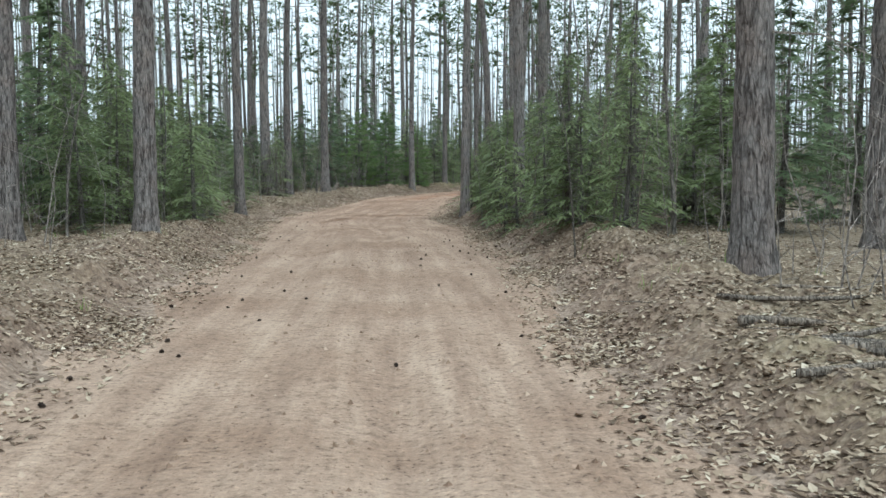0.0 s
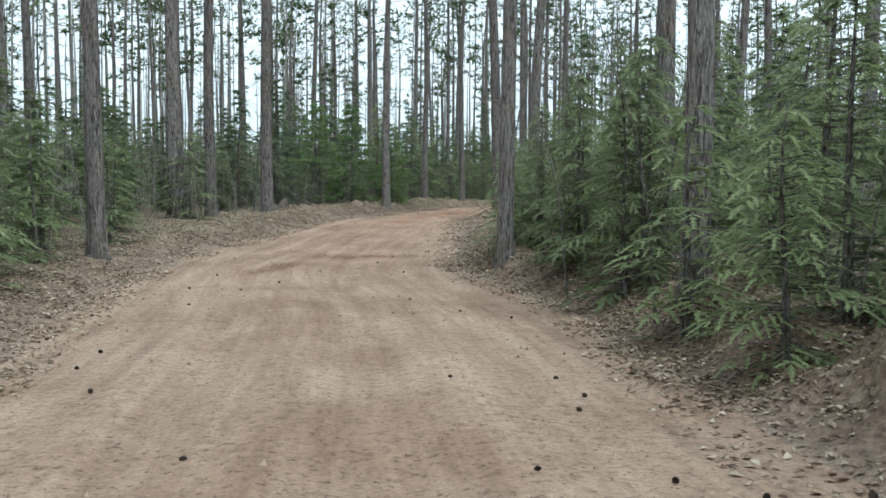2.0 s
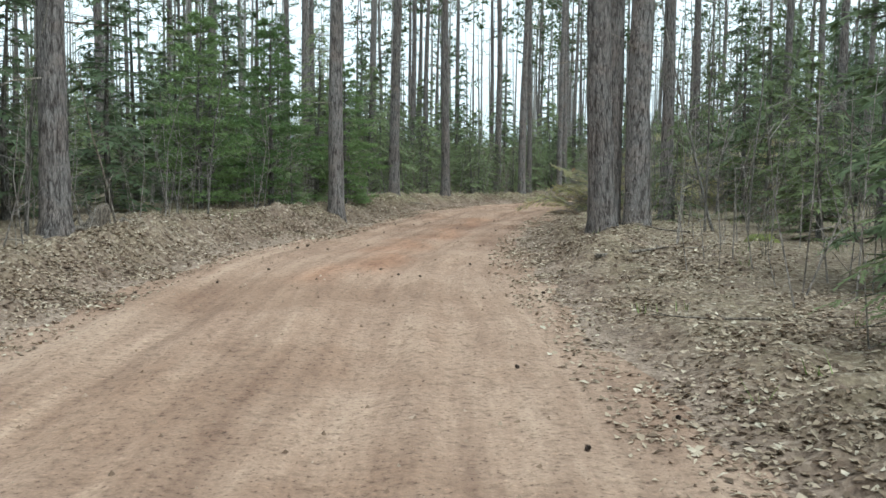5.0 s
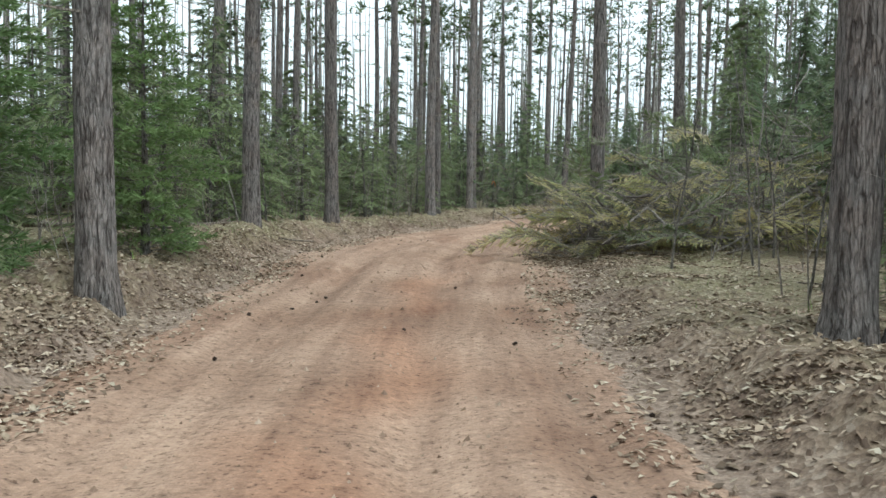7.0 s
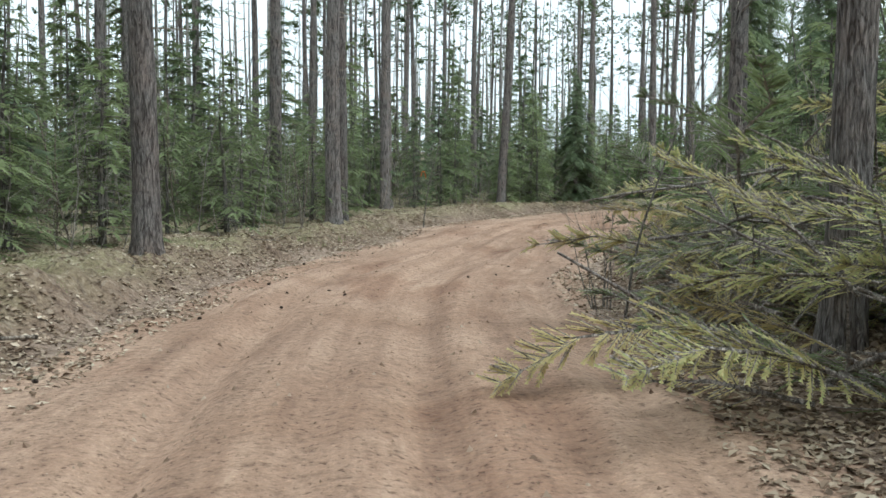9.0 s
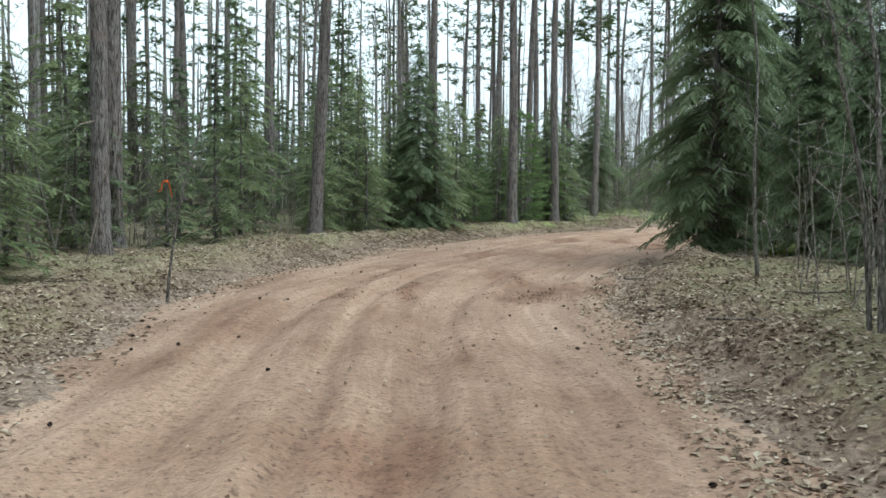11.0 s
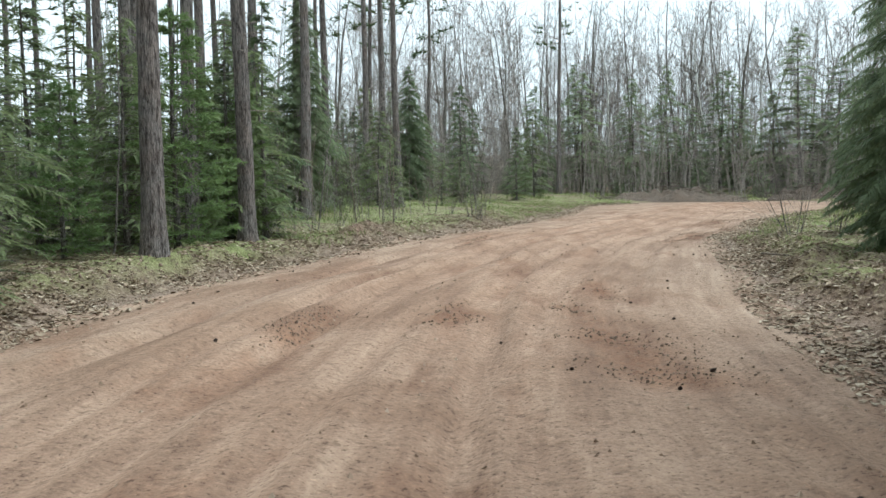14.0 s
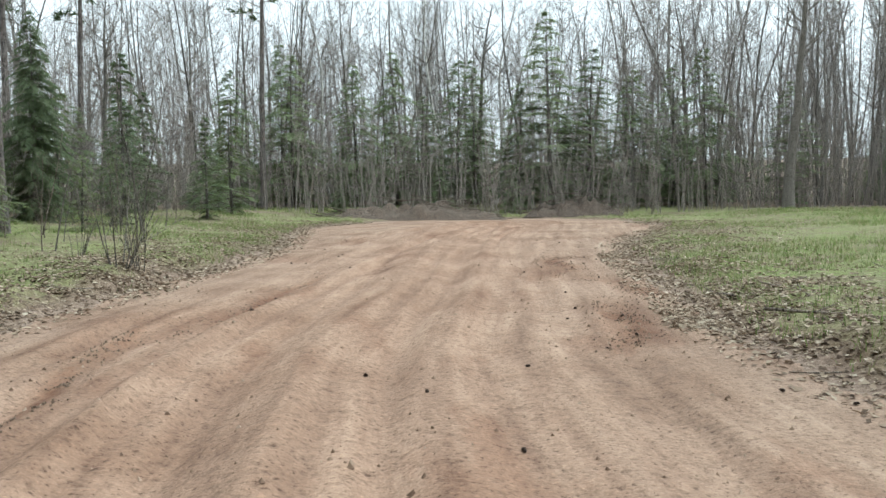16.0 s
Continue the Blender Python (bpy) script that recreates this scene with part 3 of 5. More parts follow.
def trunk_soup(r, height, base, top, sides, rings, sway, rough, flare=0.35):
    """A trunk with a root flare, slight sweep and uneven girth."""
    sp = Soup()
    ph, amp = rnd(r, 0, 6.3), rnd(r, 0.3, 1.0) * sway
    zs = [-0.35 + (height + 0.35) * (k / (rings - 1)) ** 1.35 for k in range(rings)]
    off = r.random() * 50
    for z in zs:
        t = max(z, 0) / height
        rad = base + (top - base) * t**0.85
        rad *= 1 + flare * math.exp(-max(z, 0) / 0.22)
        cx, cy = amp * math.sin(2.3 * t * 3.1 + ph) * t, amp * math.cos(1.7 * t * 3.1 + ph) * t
        for q in range(sides):
            w = 2 * math.pi * q / sides
            k = 1 + rough * noise.noise((math.cos(w) * 2.5 + off, math.sin(w) * 2.5, z * 1.7)) + 0.5 * rough * noise.noise((math.cos(w) * 8, math.sin(w) * 8 + off, z * 4))
            if z < 0.5:
                k += 0.1 * math.sin(5 * w + off) * (0.5 - max(z, 0))
            sp.v.append(Vector((cx + math.cos(w) * rad * k, cy + math.sin(w) * rad * k, z)))
    for a in range(rings - 1):
        for q in range(sides):
            i, j = a * sides + q, a * sides + (q + 1) % sides
            sp.f.append((i, j, j + sides, i + sides))

    def centre(z):
        t = max(z, 0) / height
        return Vector((amp * math.sin(2.3 * t * 3.1 + ph) * t, amp * math.cos(1.7 * t * 3.1 + ph) * t, z))

    def girth(z):
        return base + (top - base) * (max(z, 0) / height) ** 0.85

    return sp, centre, girth


def tuft(sp, p, d, size, n, r):
    """A brush of pine needles at the end of a twig."""
    for k in range(n):
        w = (d + Vector((rnd(r, -1, 1), rnd(r, -1, 1), rnd(r, -0.7, 1))) * 0.95).normalized()
        side = w.cross(Vector((rnd(r, -1, 1), rnd(r, -1, 1), rnd(r, -1, 1)))).normalized() * size * 0.1
        sp.face(p - side, p + side, p + w * size * rnd(r, 0.7, 1.2))


def make_pine(seed, fine):
    r = random.Random(seed)
    height = rnd(r, 20, 24)
    root = tagged(new("pine_tree"), "tall straight pine with furrowed grey-brown bark and high crown", "tree", "tall pines of the plantation")
    sp, centre, girth = trunk_soup(r, height, 0.2, 0.05, 28 if fine else 11, 46 if fine else 16, 0.35, 0.1 if fine else 0.05)
    part_of("trunk", sp.mesh("trunk", PINE_BARK, True), root)
    limbs, crown = Soup(), Soup()
    for k in range(24 if fine else 9):
        z = rnd(r, 2.2, 12.5)
        w, long = rnd(r, 0, 6.3), rnd(r, 0.12, 0.7) if r.random() < 0.6 else rnd(r, 0.6, 1.6)
        p = centre(z)
        d = Vector((math.cos(w), math.sin(w), rnd(r, -0.25, 0.25)))
        limbs.tube([p, p + d * long * 0.55 + Vector((0, 0, 0.02)), p + d * long + Vector((0, 0, rnd(r, -0.15, 0.1)))], [0.018, 0.012, 0.004], 3)
    for k in range(28):
        z = rnd(r, 9.4, height - 0.3)
        w, long = rnd(r, 0, 6.3), 0.5 + 2.5 * (1 - ((z - 12.5) / (height - 11.5)) ** 2) ** 0.5 * rnd(r, 0.5, 1) if z > 12.5 else rnd(r, 0.8, 2.2)
        p = centre(z)
        d = Vector((math.cos(w), math.sin(w), rnd(r, -0.05, 0.35)))
        q = [p, p + d * long * 0.5, p + d * long + Vector((0, 0, 0.12 * long))]
        limbs.tube(q, [0.035, 0.022, 0.008], 3)
        for c in range(6):
            t = rnd(r, 0.35, 1.05)
            spot = p + d * long * t + Vector((rnd(r, -1, 1), rnd(r, -1, 1), rnd(r, -0.3, 0.5))) * 0.33 * long * t
            tuft(crown, spot, (spot - p).normalized(), rnd(r, 0.3, 0.52), 6, r)
    tagged(part_of("branchwork", limbs.mesh("branchwork", DEAD_WOOD), root, "bare grey side branches"), kind="stuff")
    part_of("crown", crown.mesh("crown", PINE_GREEN), root, "sparse green needle crown")
    return root


def spray(sp, p, d, up, long, wide, teeth, r):
    """A flat spray of needles: a toothed strip on both sides of a twig."""
    side = d.cross(up).normalized()
    if teeth <= 2:
        thin = side * wide * 0.34
        sp.face(p - thin, p + thin, p + d * long + Vector((0, 0, -0.12 * long)))
        for sgn in (1, -1):
            q = p + d * long * rnd(r, 0.15, 0.45)
            w = (d * 0.75 + side * sgn * rnd(r, 0.5, 0.9)).normalized() * (long * 0.35 + wide)
            sp.face(q - d * wide * 0.3, q + d * wide * 0.3, q + w + Vector((0, 0, rnd(r, -0.25, 0.08) * long)))
        return
    for k in range(teeth):
        t0, t1 = k / teeth, (k + 1.25) / teeth
        a, b = p + d * long * t0 - up * 0.12 * long * t0 * t0, p + d * long * min(t1, 1.05) - up * 0.12 * long * t1 * t1
        w = wide * (1.05 - 0.6 * t0) * rnd(r, 0.75, 1.2)
        lift = up * wide * rnd(r, -0.25, 0.3)
        sp.face(a, b, b + (side * w) + d * w * 0.55 + lift)
        sp.face(a, b - (side * w) + d * w * 0.55 + lift, b)


def make_fir(seed, height, spread, fine, green, name="fir_tree", label="", bare=0.05, droop=0.25, brush=False, airy=False):
    """A young conifer: whorled boughs, each a drooping feather of needle sprays, dead twigs low on the trunk."""
    r = random.Random(seed)
    root = tagged(new(name), label, "tree", "understorey conifers")
    sp, centre, girth = trunk_soup(r, height, 0.014 * height + 0.012, 0.006, 8 if fine else 5, 10, 0.06, 0.05, 0.15)
    part_of("trunk", sp.mesh("trunk", FIR_BARK, True), root)
    twigs, crown = Soup(), Soup()
    step = 0.15 if fine else 0.19
    z = height * bare
    while z < height - 0.08:
        t = z / height
        env = spread * min(1.0, (1 - t) ** 0.75 * (0.55 + 1.6 * t if t < 0.28 else 1.0)) + 0.05
        for k in range(r.choice((3, 4) if airy else (7, 8) if height > 7 else (4, 5) if fine else (4, 4))):
            w = rnd(r, 0, 6.3)
            long = env * rnd(r, 0.55, 1.12)
            out, p = Vector((math.cos(w), math.sin(w), 0)), centre(z + rnd(r, -0.07, 0.07))
            lift = rnd(r, 0.05, 0.3) + 0.5 * t * t
            curve = lambda u: p + out * long * u + Vector((0, 0, long * (lift * u - (lift + droop) * 0.8 * u * u)))
            twigs.tube([curve(u) for u in ((0, 0.5, 0.95) if fine else (0, 0.9))], [0.008 + 0.006 * long, 0.006, 0.002] if fine else [0.012, 0.003], 3)
            gap = (0.065 if fine else 0.2) if height > 7 else (0.13 if fine else 0.16)
            n = max(3, int(long / gap))
            for i in range(n):
                u = 0.16 + 0.84 * (i + 0.6 * r.random()) / n
                a = curve(u)
                d0 = (curve(min(u + 0.05, 1.0)) - curve(u - 0.05)).normalized()
                side = d0.cross(Vector((0, 0, 1))).normalized()
                reach = (0.1 + 0.42 * long * (1.02 - u)) * rnd(r, 0.7, 1.15)
                if height > 7 and fine:
                    reach = min(reach, rnd(r, 0.2, 0.42))
                for sgn in (1, -1):
                    d = (d0 * 0.75 + side * sgn * rnd(r, 0.6, 1.0) + Vector((0, 0, rnd(r, -0.6, 0.1) if height > 7 and fine else rnd(r, -0.22, 0.12)))).normalized()
                    up = Vector((0, 0, 1)) + 0.5 * Vector((rnd(r, -1, 1), rnd(r, -1, 1), 0))
                    if brush:
                        tuft(crown, a + d * reach * 0.5, d, 0.13, 5, r)
                        tuft(crown, a + d * reach, d, 0.14, 6, r)
                    elif fine:
                        spray(crown, a, d, up, reach * (1.15 if height > 7 else 1), 0.03 if height > 7 else 0.031, max(5, min(12, int(reach / 0.034))) if height > 7 else max(4, min(8, int(reach / 0.042))), r)
                    else:
                        spray(crown, a, d, up, reach * (1.35 if airy else 1.15), 0.14 if airy else 0.17 if height > 7 else 0.115, 2, r)
            e = curve(0.93)
            spray(crown, e, (curve(1.0) - curve(0.85)).normalized(), Vector((0, 0, 1)), 0.16 + 0.06 * long, 0.04 if fine else 0.09, 4 if fine else 2, r)
        z += step * rnd(r, 0.75, 1.25) * (1.5 if airy else 1.15 if height < 7 else 1.25)
    for k in range(int(16 if fine else 8)):
        zz, w, long = height * rnd(r, 0.02, max(bare, 0.1) + 0.12), rnd(r, 0, 6.3), spread * rnd(r, 0.3, 0.75)
        p = centre(zz)
        d = Vector((math.cos(w), math.sin(w), rnd(r, -0.35, 0.1)))
        twigs.tube([p, p + d * long * 0.5, p + d * long + Vector((0, 0, -0.08))], [0.009, 0.006, 0.002], 3)
    tagged(part_of("branchwork", twigs.mesh("branchwork", FIR_BARK), root), kind="stuff")
    part_of("crown", crown.mesh("crown", green), root)
    return root


def grow(sp, r, p, d, long, rad, depth, bend, fork, sides=4, lift=0.12):
    """A bare branch and its forks."""
    pts, rads, n = [p], [rad], 4 if depth > 1 else 3
    for k in range(n):
        d = (d + Vector((rnd(r, -1, 1), rnd(r, -1, 1), rnd(r, -1, 1))) * bend + Vector((0, 0, lift))).normalized()
        pts.append(pts[-1] + d * long / n)
        rads.append(max(rad * (1 - 0.8 * (k + 1) / n), 0.0022))
    sp.tube(pts, rads, sides if depth > 1 else 3)
    if depth <= 0:
        return
    for k in range(fork):
        i = r.choice(range(1, len(pts)))
        a = Vector((rnd(r, -1, 1), rnd(r, -1, 1), rnd(r, 0.0, 0.9))).normalized()
        grow(sp, r, pts[i], (d * 0.6 + a * 0.8).normalized(), long * rnd(r, 0.3, 0.6), max(rads[i] * 0.6, 0.003), depth - 1, bend, fork, sides, lift)


def make_bare(seed, height, rad, bark, name, label, fork=7, low=0.25, group="bare saplings under the pines"):
    """A leafless broadleaved tree: a wavering stem and thin forked branches."""
    r = random.Random(seed)
    root = tagged(new(name), label, "tree", group)
    stem, limbs = Soup(), Soup()
    pts, rads, d = [Vector((0, 0, -0.2))], [rad * 1.25], Vector((rnd(r, -0.1, 0.1), rnd(r, -0.1, 0.1), 1))
    n = 9
    for k in range(n):
        d = (d + Vector((rnd(r, -1, 1), rnd(r, -1, 1), 0)) * 0.09).normalized()
        d.z = max(d.z, 0.8)
        pts.append(pts[-1] + d * height / n)
        rads.append(rad * (1 - 0.88 * (k + 1) / n) + 0.002)
    stem.tube(pts, rads, 7)
    for k in range(fork * 2):
        t = low + (1 - low) * r.random()
        i = min(int(t * n), n - 1)
        p = pts[i].lerp(pts[i + 1], t * n - i)
        w = rnd(r, 0, 6.3)
        d = Vector((math.cos(w), math.sin(w), rnd(r, 0.2, 1.0))).normalized()
        grow(limbs, r, p, d, height * rnd(r, 0.12, 0.27) * (1.15 - 0.6 * t), rads[i] * 0.45, 2 if height < 8 else 1, 0.16, 2 if height < 8 else 5, 3)
    part_of("trunk", stem.mesh("trunk", bark, True), root)
    tagged(part_of("branchwork", limbs.mesh("branchwork", GREY_BARK if bark is not DEAD_WOOD else DEAD_WOOD), root), kind="stuff")
    return root


def make_shrub(seed, height, stems, bark, name, label):
    r = random.Random(seed)
    root = tagged(new(name), label, "shrub", "bare roadside shrubs")
    for k in range(stems):
        sp = Soup()
        w, lean = rnd(r, 0, 6.3), rnd(r, 0.05, 0.5)
        grow(sp, r, Vector((math.cos(w) * 0.08, math.sin(w) * 0.08, -0.1)), Vector((math.cos(w) * lean, math.sin(w) * lean, 1)).normalized(), height * rnd(r, 0.6, 1.05), 0.012, 2, 0.1, 3, 4, 0.02)
        part_of("stem", sp.mesh("stem", bark), root)
    return root


def set_down(proto, x, y, turn=0.0, size=1.0, tall=None, lean=0.0, lean_to=0.0, sink=0.05):
    """Copies a thing onto the ground."""
    m = Matrix.Translation((x, y, z_at(x, y) - sink)) @ Matrix.Rotation(radians(lean), 4, (math.cos(radians(lean_to)), math.sin(radians(lean_to)), 0)) @ Matrix.Rotation(turn, 4, "Z")
    return copy_thing(proto, m @ Matrix.Diagonal((size, size, tall or size, 1)))


def clear_away(protos):
    for p in protos:
        for o in [*p.children_recursive, p]:
            bpy.data.objects.remove(o)


R = random.Random(11)
# Tall pines beside the road: place and trunk radius.
PINES_A = [(3.62, 9.9, 0.22), (5.9, 11.6, 0.22), (-4.4, 15.8, 0.2), (-6.4, 15.2, 0.2), (-5.6, 31.1, 0.17), (-6.4, 42.2, 0.24), (-5.6, 43.6, 0.19),
           (-4.3, 47.5, 0.22), (0.04, 54.6, 0.18), (2.27, 64.21, 0.18), (4.8, 69.73, 0.18), (1.7, 30.05, 0.15), (2.6, 22.9, 0.15), (3.9, 28.0, 0.16)]
PINES_B = [(3.96, 47.25, 0.215), (5.88, 51.0, 0.26), (5.44, 51.3, 0.18), (7.74, 54.2, 0.16), (8.34, 61.6, 0.14), (2.16, 73.05, 0.18), (5.86, 84.35, 0.17), (5.06, 83.85, 0.17),
           (9.94, 78.55, 0.19), (10.76, 80.55, 0.14), (13.86, 85.95, 0.16), (14.76, 88.25, 0.17), (14.96, 88.95, 0.13), (12.16, 97.85, 0.18), (17.96, 97.15, 0.18), (13.66, 93.95, 0.18)]
PINES_C = [(20.86, 91.55, 0.18), (24.26, 110.05, 0.18), (25.66, 108.75, 0.18), (29.06, 97.85, 0.18), (32.55, 97.6, 0.2), (36.9, 99.95, 0.19), (42.56, 107.75, 0.18), (44.95, 105.65, 0.19),
           (49.36, 110.05, 0.19), (59.56, 115.05, 0.18), (64.46, 117.75, 0.18), (57.66, 117.35, 0.17), (68.46, 121.85, 0.18), (77.16, 123.55, 0.18), (81.36, 115.55, 0.17), (15.86, 71.55, 0.2)]
PINES_D = [(36.36, 101.05, 0.17), (36.76, 103.65, 0.18), (27.66, 120.05, 0.18), (9.86, 84.15, 0.19), (72.66, 124.35, 0.2), (66.66, 124.35, 0.2)]


def plant_pines():
    fine = [make_pine(100 + k, True) for k in range(4)]
    plain = [make_pine(120 + k, False) for k in range(5)]
    stand, count = [], 0
    for x, y, rad in PINES_A + PINES_B + PINES_C + PINES_D:
        near = abs(way_at([x], [y])[1][0]) < 9
        set_down(R.choice(fine if near else plain), x, y, R.random() * 6.3, rad / 0.2, rnd(R, 0.95, 1.1), *((2.2, 59) if (x, y) == (20.86, 91.55) else (3.0, -98) if (x, y) == (3.96, 47.25) else (rnd(R, 0, 0.6), R.random() * 360)))
        stand.append((x, y))
    while count < 225:
        x, y = rnd(R, -58, 62), rnd(R, 6, 165)
        s, lat, half = (float(v[0]) for v in way_at([x], [y]))
        e = abs(lat) - half
        if e < 5.5 or e > 52 or (lat > 0 and s > 84) or (lat > 0 and e > 34) or x > 20 + 0.62 * y - 22 + 40 * (lat < 0):
            continue
        if min(math.hypot(x - a, y - b) for a, b in stand) < 2.6:
            continue
        stand.append((x, y))
        count += 1
        set_down(R.choice(plain), x, y, R.random() * 6.3, rnd(R, 0.65, 1.05), rnd(R, 0.88, 1.1), rnd(R, 0, 1.5), R.random() * 360)
    clear_away(fine + plain)
    return stand


STAND = plant_pines()

FIR_LABEL = "young balsam fir with flat dark green needle sprays"
SPRUCE_LABEL = "dark green spruce with dense drooping boughs"
SOFT_LABEL = "young white pine with soft bright green needles"
# Young conifers at the road: place, height and which kind.
FIRS_A = [(3.1, 13.6, 3.2), (2.6, 15.6, 3.6), (3.9, 16.4, 4.6), (3.0, 18.2, 3.9), (4.2, 19.4, 4.8), (3.0, 20.6, 3.3), (3.8, 22.6, 4.6), (2.6, 24.6, 3.4), (3.8, 25.8, 4.2),
          (2.4, 27.4, 3.0), (2.6, 31.41, 3.3), (4.5, 29.5, 4.4), (2.61, 35.17, 2.8), (5.8, 24, 5), (6.1, 18, 5), (3.93, 39.12, 3.0), (5.51, 34.52, 4.5)]
FIRS_E = [(2.35, 24.6, 2.6), (2.2, 22.0, 2.2), (2.4, 27.0, 2.2), (2.25, 20.0, 1.9), (2.0, 31.2, 2.2), (2.5, 17.4, 2.4), (2.31, 33.5, 2.0), (2.75, 15.2, 2.2), (-6.0, 27.4, 2.4), (-6.2, 34.2, 2.2), (-6.9, 37.26, 2.4), (-5.96, 47.85, 2.2), (-4.56, 54.2, 2.4)]
FIRS_F = [(-6.0, 19.5, 3.0), (-7.3, 23, 3.4), (-5.3, 23.2, 2.6), (-6.4, 30.3, 2.6), (-7.9, 26.5, 3.6), (2.9, 25.6, 3.2), (2.4, 28.6, 2.6), (3.1, 30.6, 3.4), (2.7, 32.53, 3.0), (3.61, 33.5, 3.6), (3.02, 36.9, 2.6), (4.2, 31.84, 4.2)]
FIRS_G = [(38.2, 100.7, 4.6), (37.4, 101.0, 5.2), (39.8, 102.4, 5.4), (23.86, 93.95, 4.4), (27.36, 95.25, 5.2), (29.06, 96.55, 4.6), (33.26, 99.25, 4.2), (34.16, 100.35, 4.8), (37.16, 101.75, 4.0), (21.66, 92.75, 3.4), (17.26, 89.35, 2.6), (13.66, 86.95, 2.4), (12.06, 84.35, 2.2), (10.06, 81.75, 2.0), (8.26, 79.95, 2.4)]
FIRS_H = [(44.66, 107.85, 3.5), (47.66, 109.75, 4.5), (50.66, 110.85, 3), (53.66, 112.65, 5), (56.66, 113.35, 4), (60.66, 115.85, 6), (64.66, 115.35, 5), (68.66, 115.35, 6), (58.66, 109.85, 2.2), (62.66, 111.35, 2.5), (71.66, 113.35, 4), (75.66, 114.35, 5.5)]
FIRS_B = [(-6.8, 21.5, 3.6), (-5.8, 25.4, 4.0), (-6.7, 28.2, 3.2), (-8.2, 24, 4.2), (-7.2, 33, 2.8), (-8.5, 36, 3.4), (-7.39, 39.91, 2.8), (-9, 30, 4), (-7.77, 46.69, 3),
          (-6.16, 52.0, 3), (-4.16, 57.0, 3.0), (-1.96, 62.0, 3.2), (-8.5, 19, 3.4), (-9.5, 17, 3.6), (1.13, 70.29, 3), (-9.98, 41.75, 3.6), (-8.96, 51.0, 3.5), (-0.54, 67.92, 3.6)]
FIRS_I = [(-6.6, 18.4, 3.9), (-7.4, 20.3, 4.4), (-7.0, 22.2, 4.2), (-7.6, 25.4, 4.4), (-7.4, 28.6, 4.2), (-8.2, 31.2, 4.2), (-6.2, 21.0, 3.2), (-8.4, 21.8, 4.8), (-8.8, 27.6, 4.8)]
FIRS_C = [(-4.46, 52.2, 4.4), (-5.56, 49.39, 4.0), (-2.66, 58.2, 6.0), (-0.36, 59.2, 5.0), (0.64, 61.5, 3.0), (-0.96, 54.0, 1.2), (-4.76, 57.0, 5),
          (8.64, 49.5, 3.5), (9.64, 53.0, 4.5), (7.24, 52.5, 2.2), (11.04, 57.0, 5), (9.54, 46.0, 4), (12.54, 60.0, 4.5), (13.58, 64.81, 5.5), (15.46, 67.92, 5)]
FIRS_D = [(18.86, 91.65, 4.2), (22.26, 93.95, 4.8), (24.26, 95.35, 5.4), (26.06, 96.15, 5.2), (28.06, 97.75, 5.6), (30.06, 98.95, 5.0), (32.26, 100.35, 4.6), (34.06, 101.95, 4.8), (38.06, 102.95, 4.6),
          (40.26, 104.15, 4.0), (16.86, 90.55, 3.8), (15.06, 91.55, 3.6), (12.86, 87.85, 3.2), (25.26, 97.95, 6.4), (20.86, 95.95, 6), (43.66, 106.35, 4.2), (46.66, 108.35, 4.4)]
SPRUCES = [(25.2, 82.25, 9.0), (26.7, 83.0, 10.5), (29.06, 83.05, 11), (30.46, 82.55, 11), (25.26, 79.95, 5.5), (23.66, 77.85, 4.6), (20.26, 74.35, 5.0), (18.06, 72.95, 3.6), (32.16, 83.85, 9), (44.66, 88.55, 7.2), (46.66, 86.85, 7.5),
           (39.3, 87.2, 6.5), (26.56, 95.15, 6.2), (40.66, 104.35, 6.0), (47.26, 107.95, 8.0), (61.66, 113.85, 7.0)]
BACK_FIRS = [(86.36, 116.15, 9.0), (87.76, 112.75, 8.4), (89.06, 109.15, 6.5), (89.96, 106.05, 8.6), (90.46, 103.55, 7.0), (90.86, 101.75, 11.5), (91.36, 97.05, 8.0), (91.56, 92.95, 9.0), (91.46, 88.45, 7.0), (84.86, 119.35, 8.0),
             (93.16, 99.85, 9.5), (92.66, 107.95, 9.0), (91.06, 111.35, 9.5), (94.16, 94.85, 8.5), (88.66, 117.85, 10), (78.66, 122.35, 6.0), (73.66, 121.35, 5.0)]


# Understorey thickets: how many, from and to along the road, side, from and to beside it, least and greatest height.
FIR_BANDS = [(34, 13, 34, 1, 1.2, 4.5, 1.6, 3.6), (18, 16, 32, 1, 0.75, 1.7, 1.1, 2.2), (46, 16, 44, -1, 2.5, 8, 2.2, 4.6), (26, 46, 66, -1, 3.4, 13, 2.4, 5.2), (26, 114, 140, -1, 6, 16, 1.8, 5.5), (34, 64, 84, -1, 2.0, 6, 2.2, 5.0), (54, 64, 104, -1, 4.5, 14, 3.6, 6.6),
             (22, 84, 112, -1, 1.9, 5, 2.0, 3.8), (22, 66, 82, 1, 2.2, 8, 2.6, 5.2), (24, 40, 60, 1, 5, 14, 3.0, 5.6), (30, 104, 124, -1, 7, 18, 3.0, 6.5)]


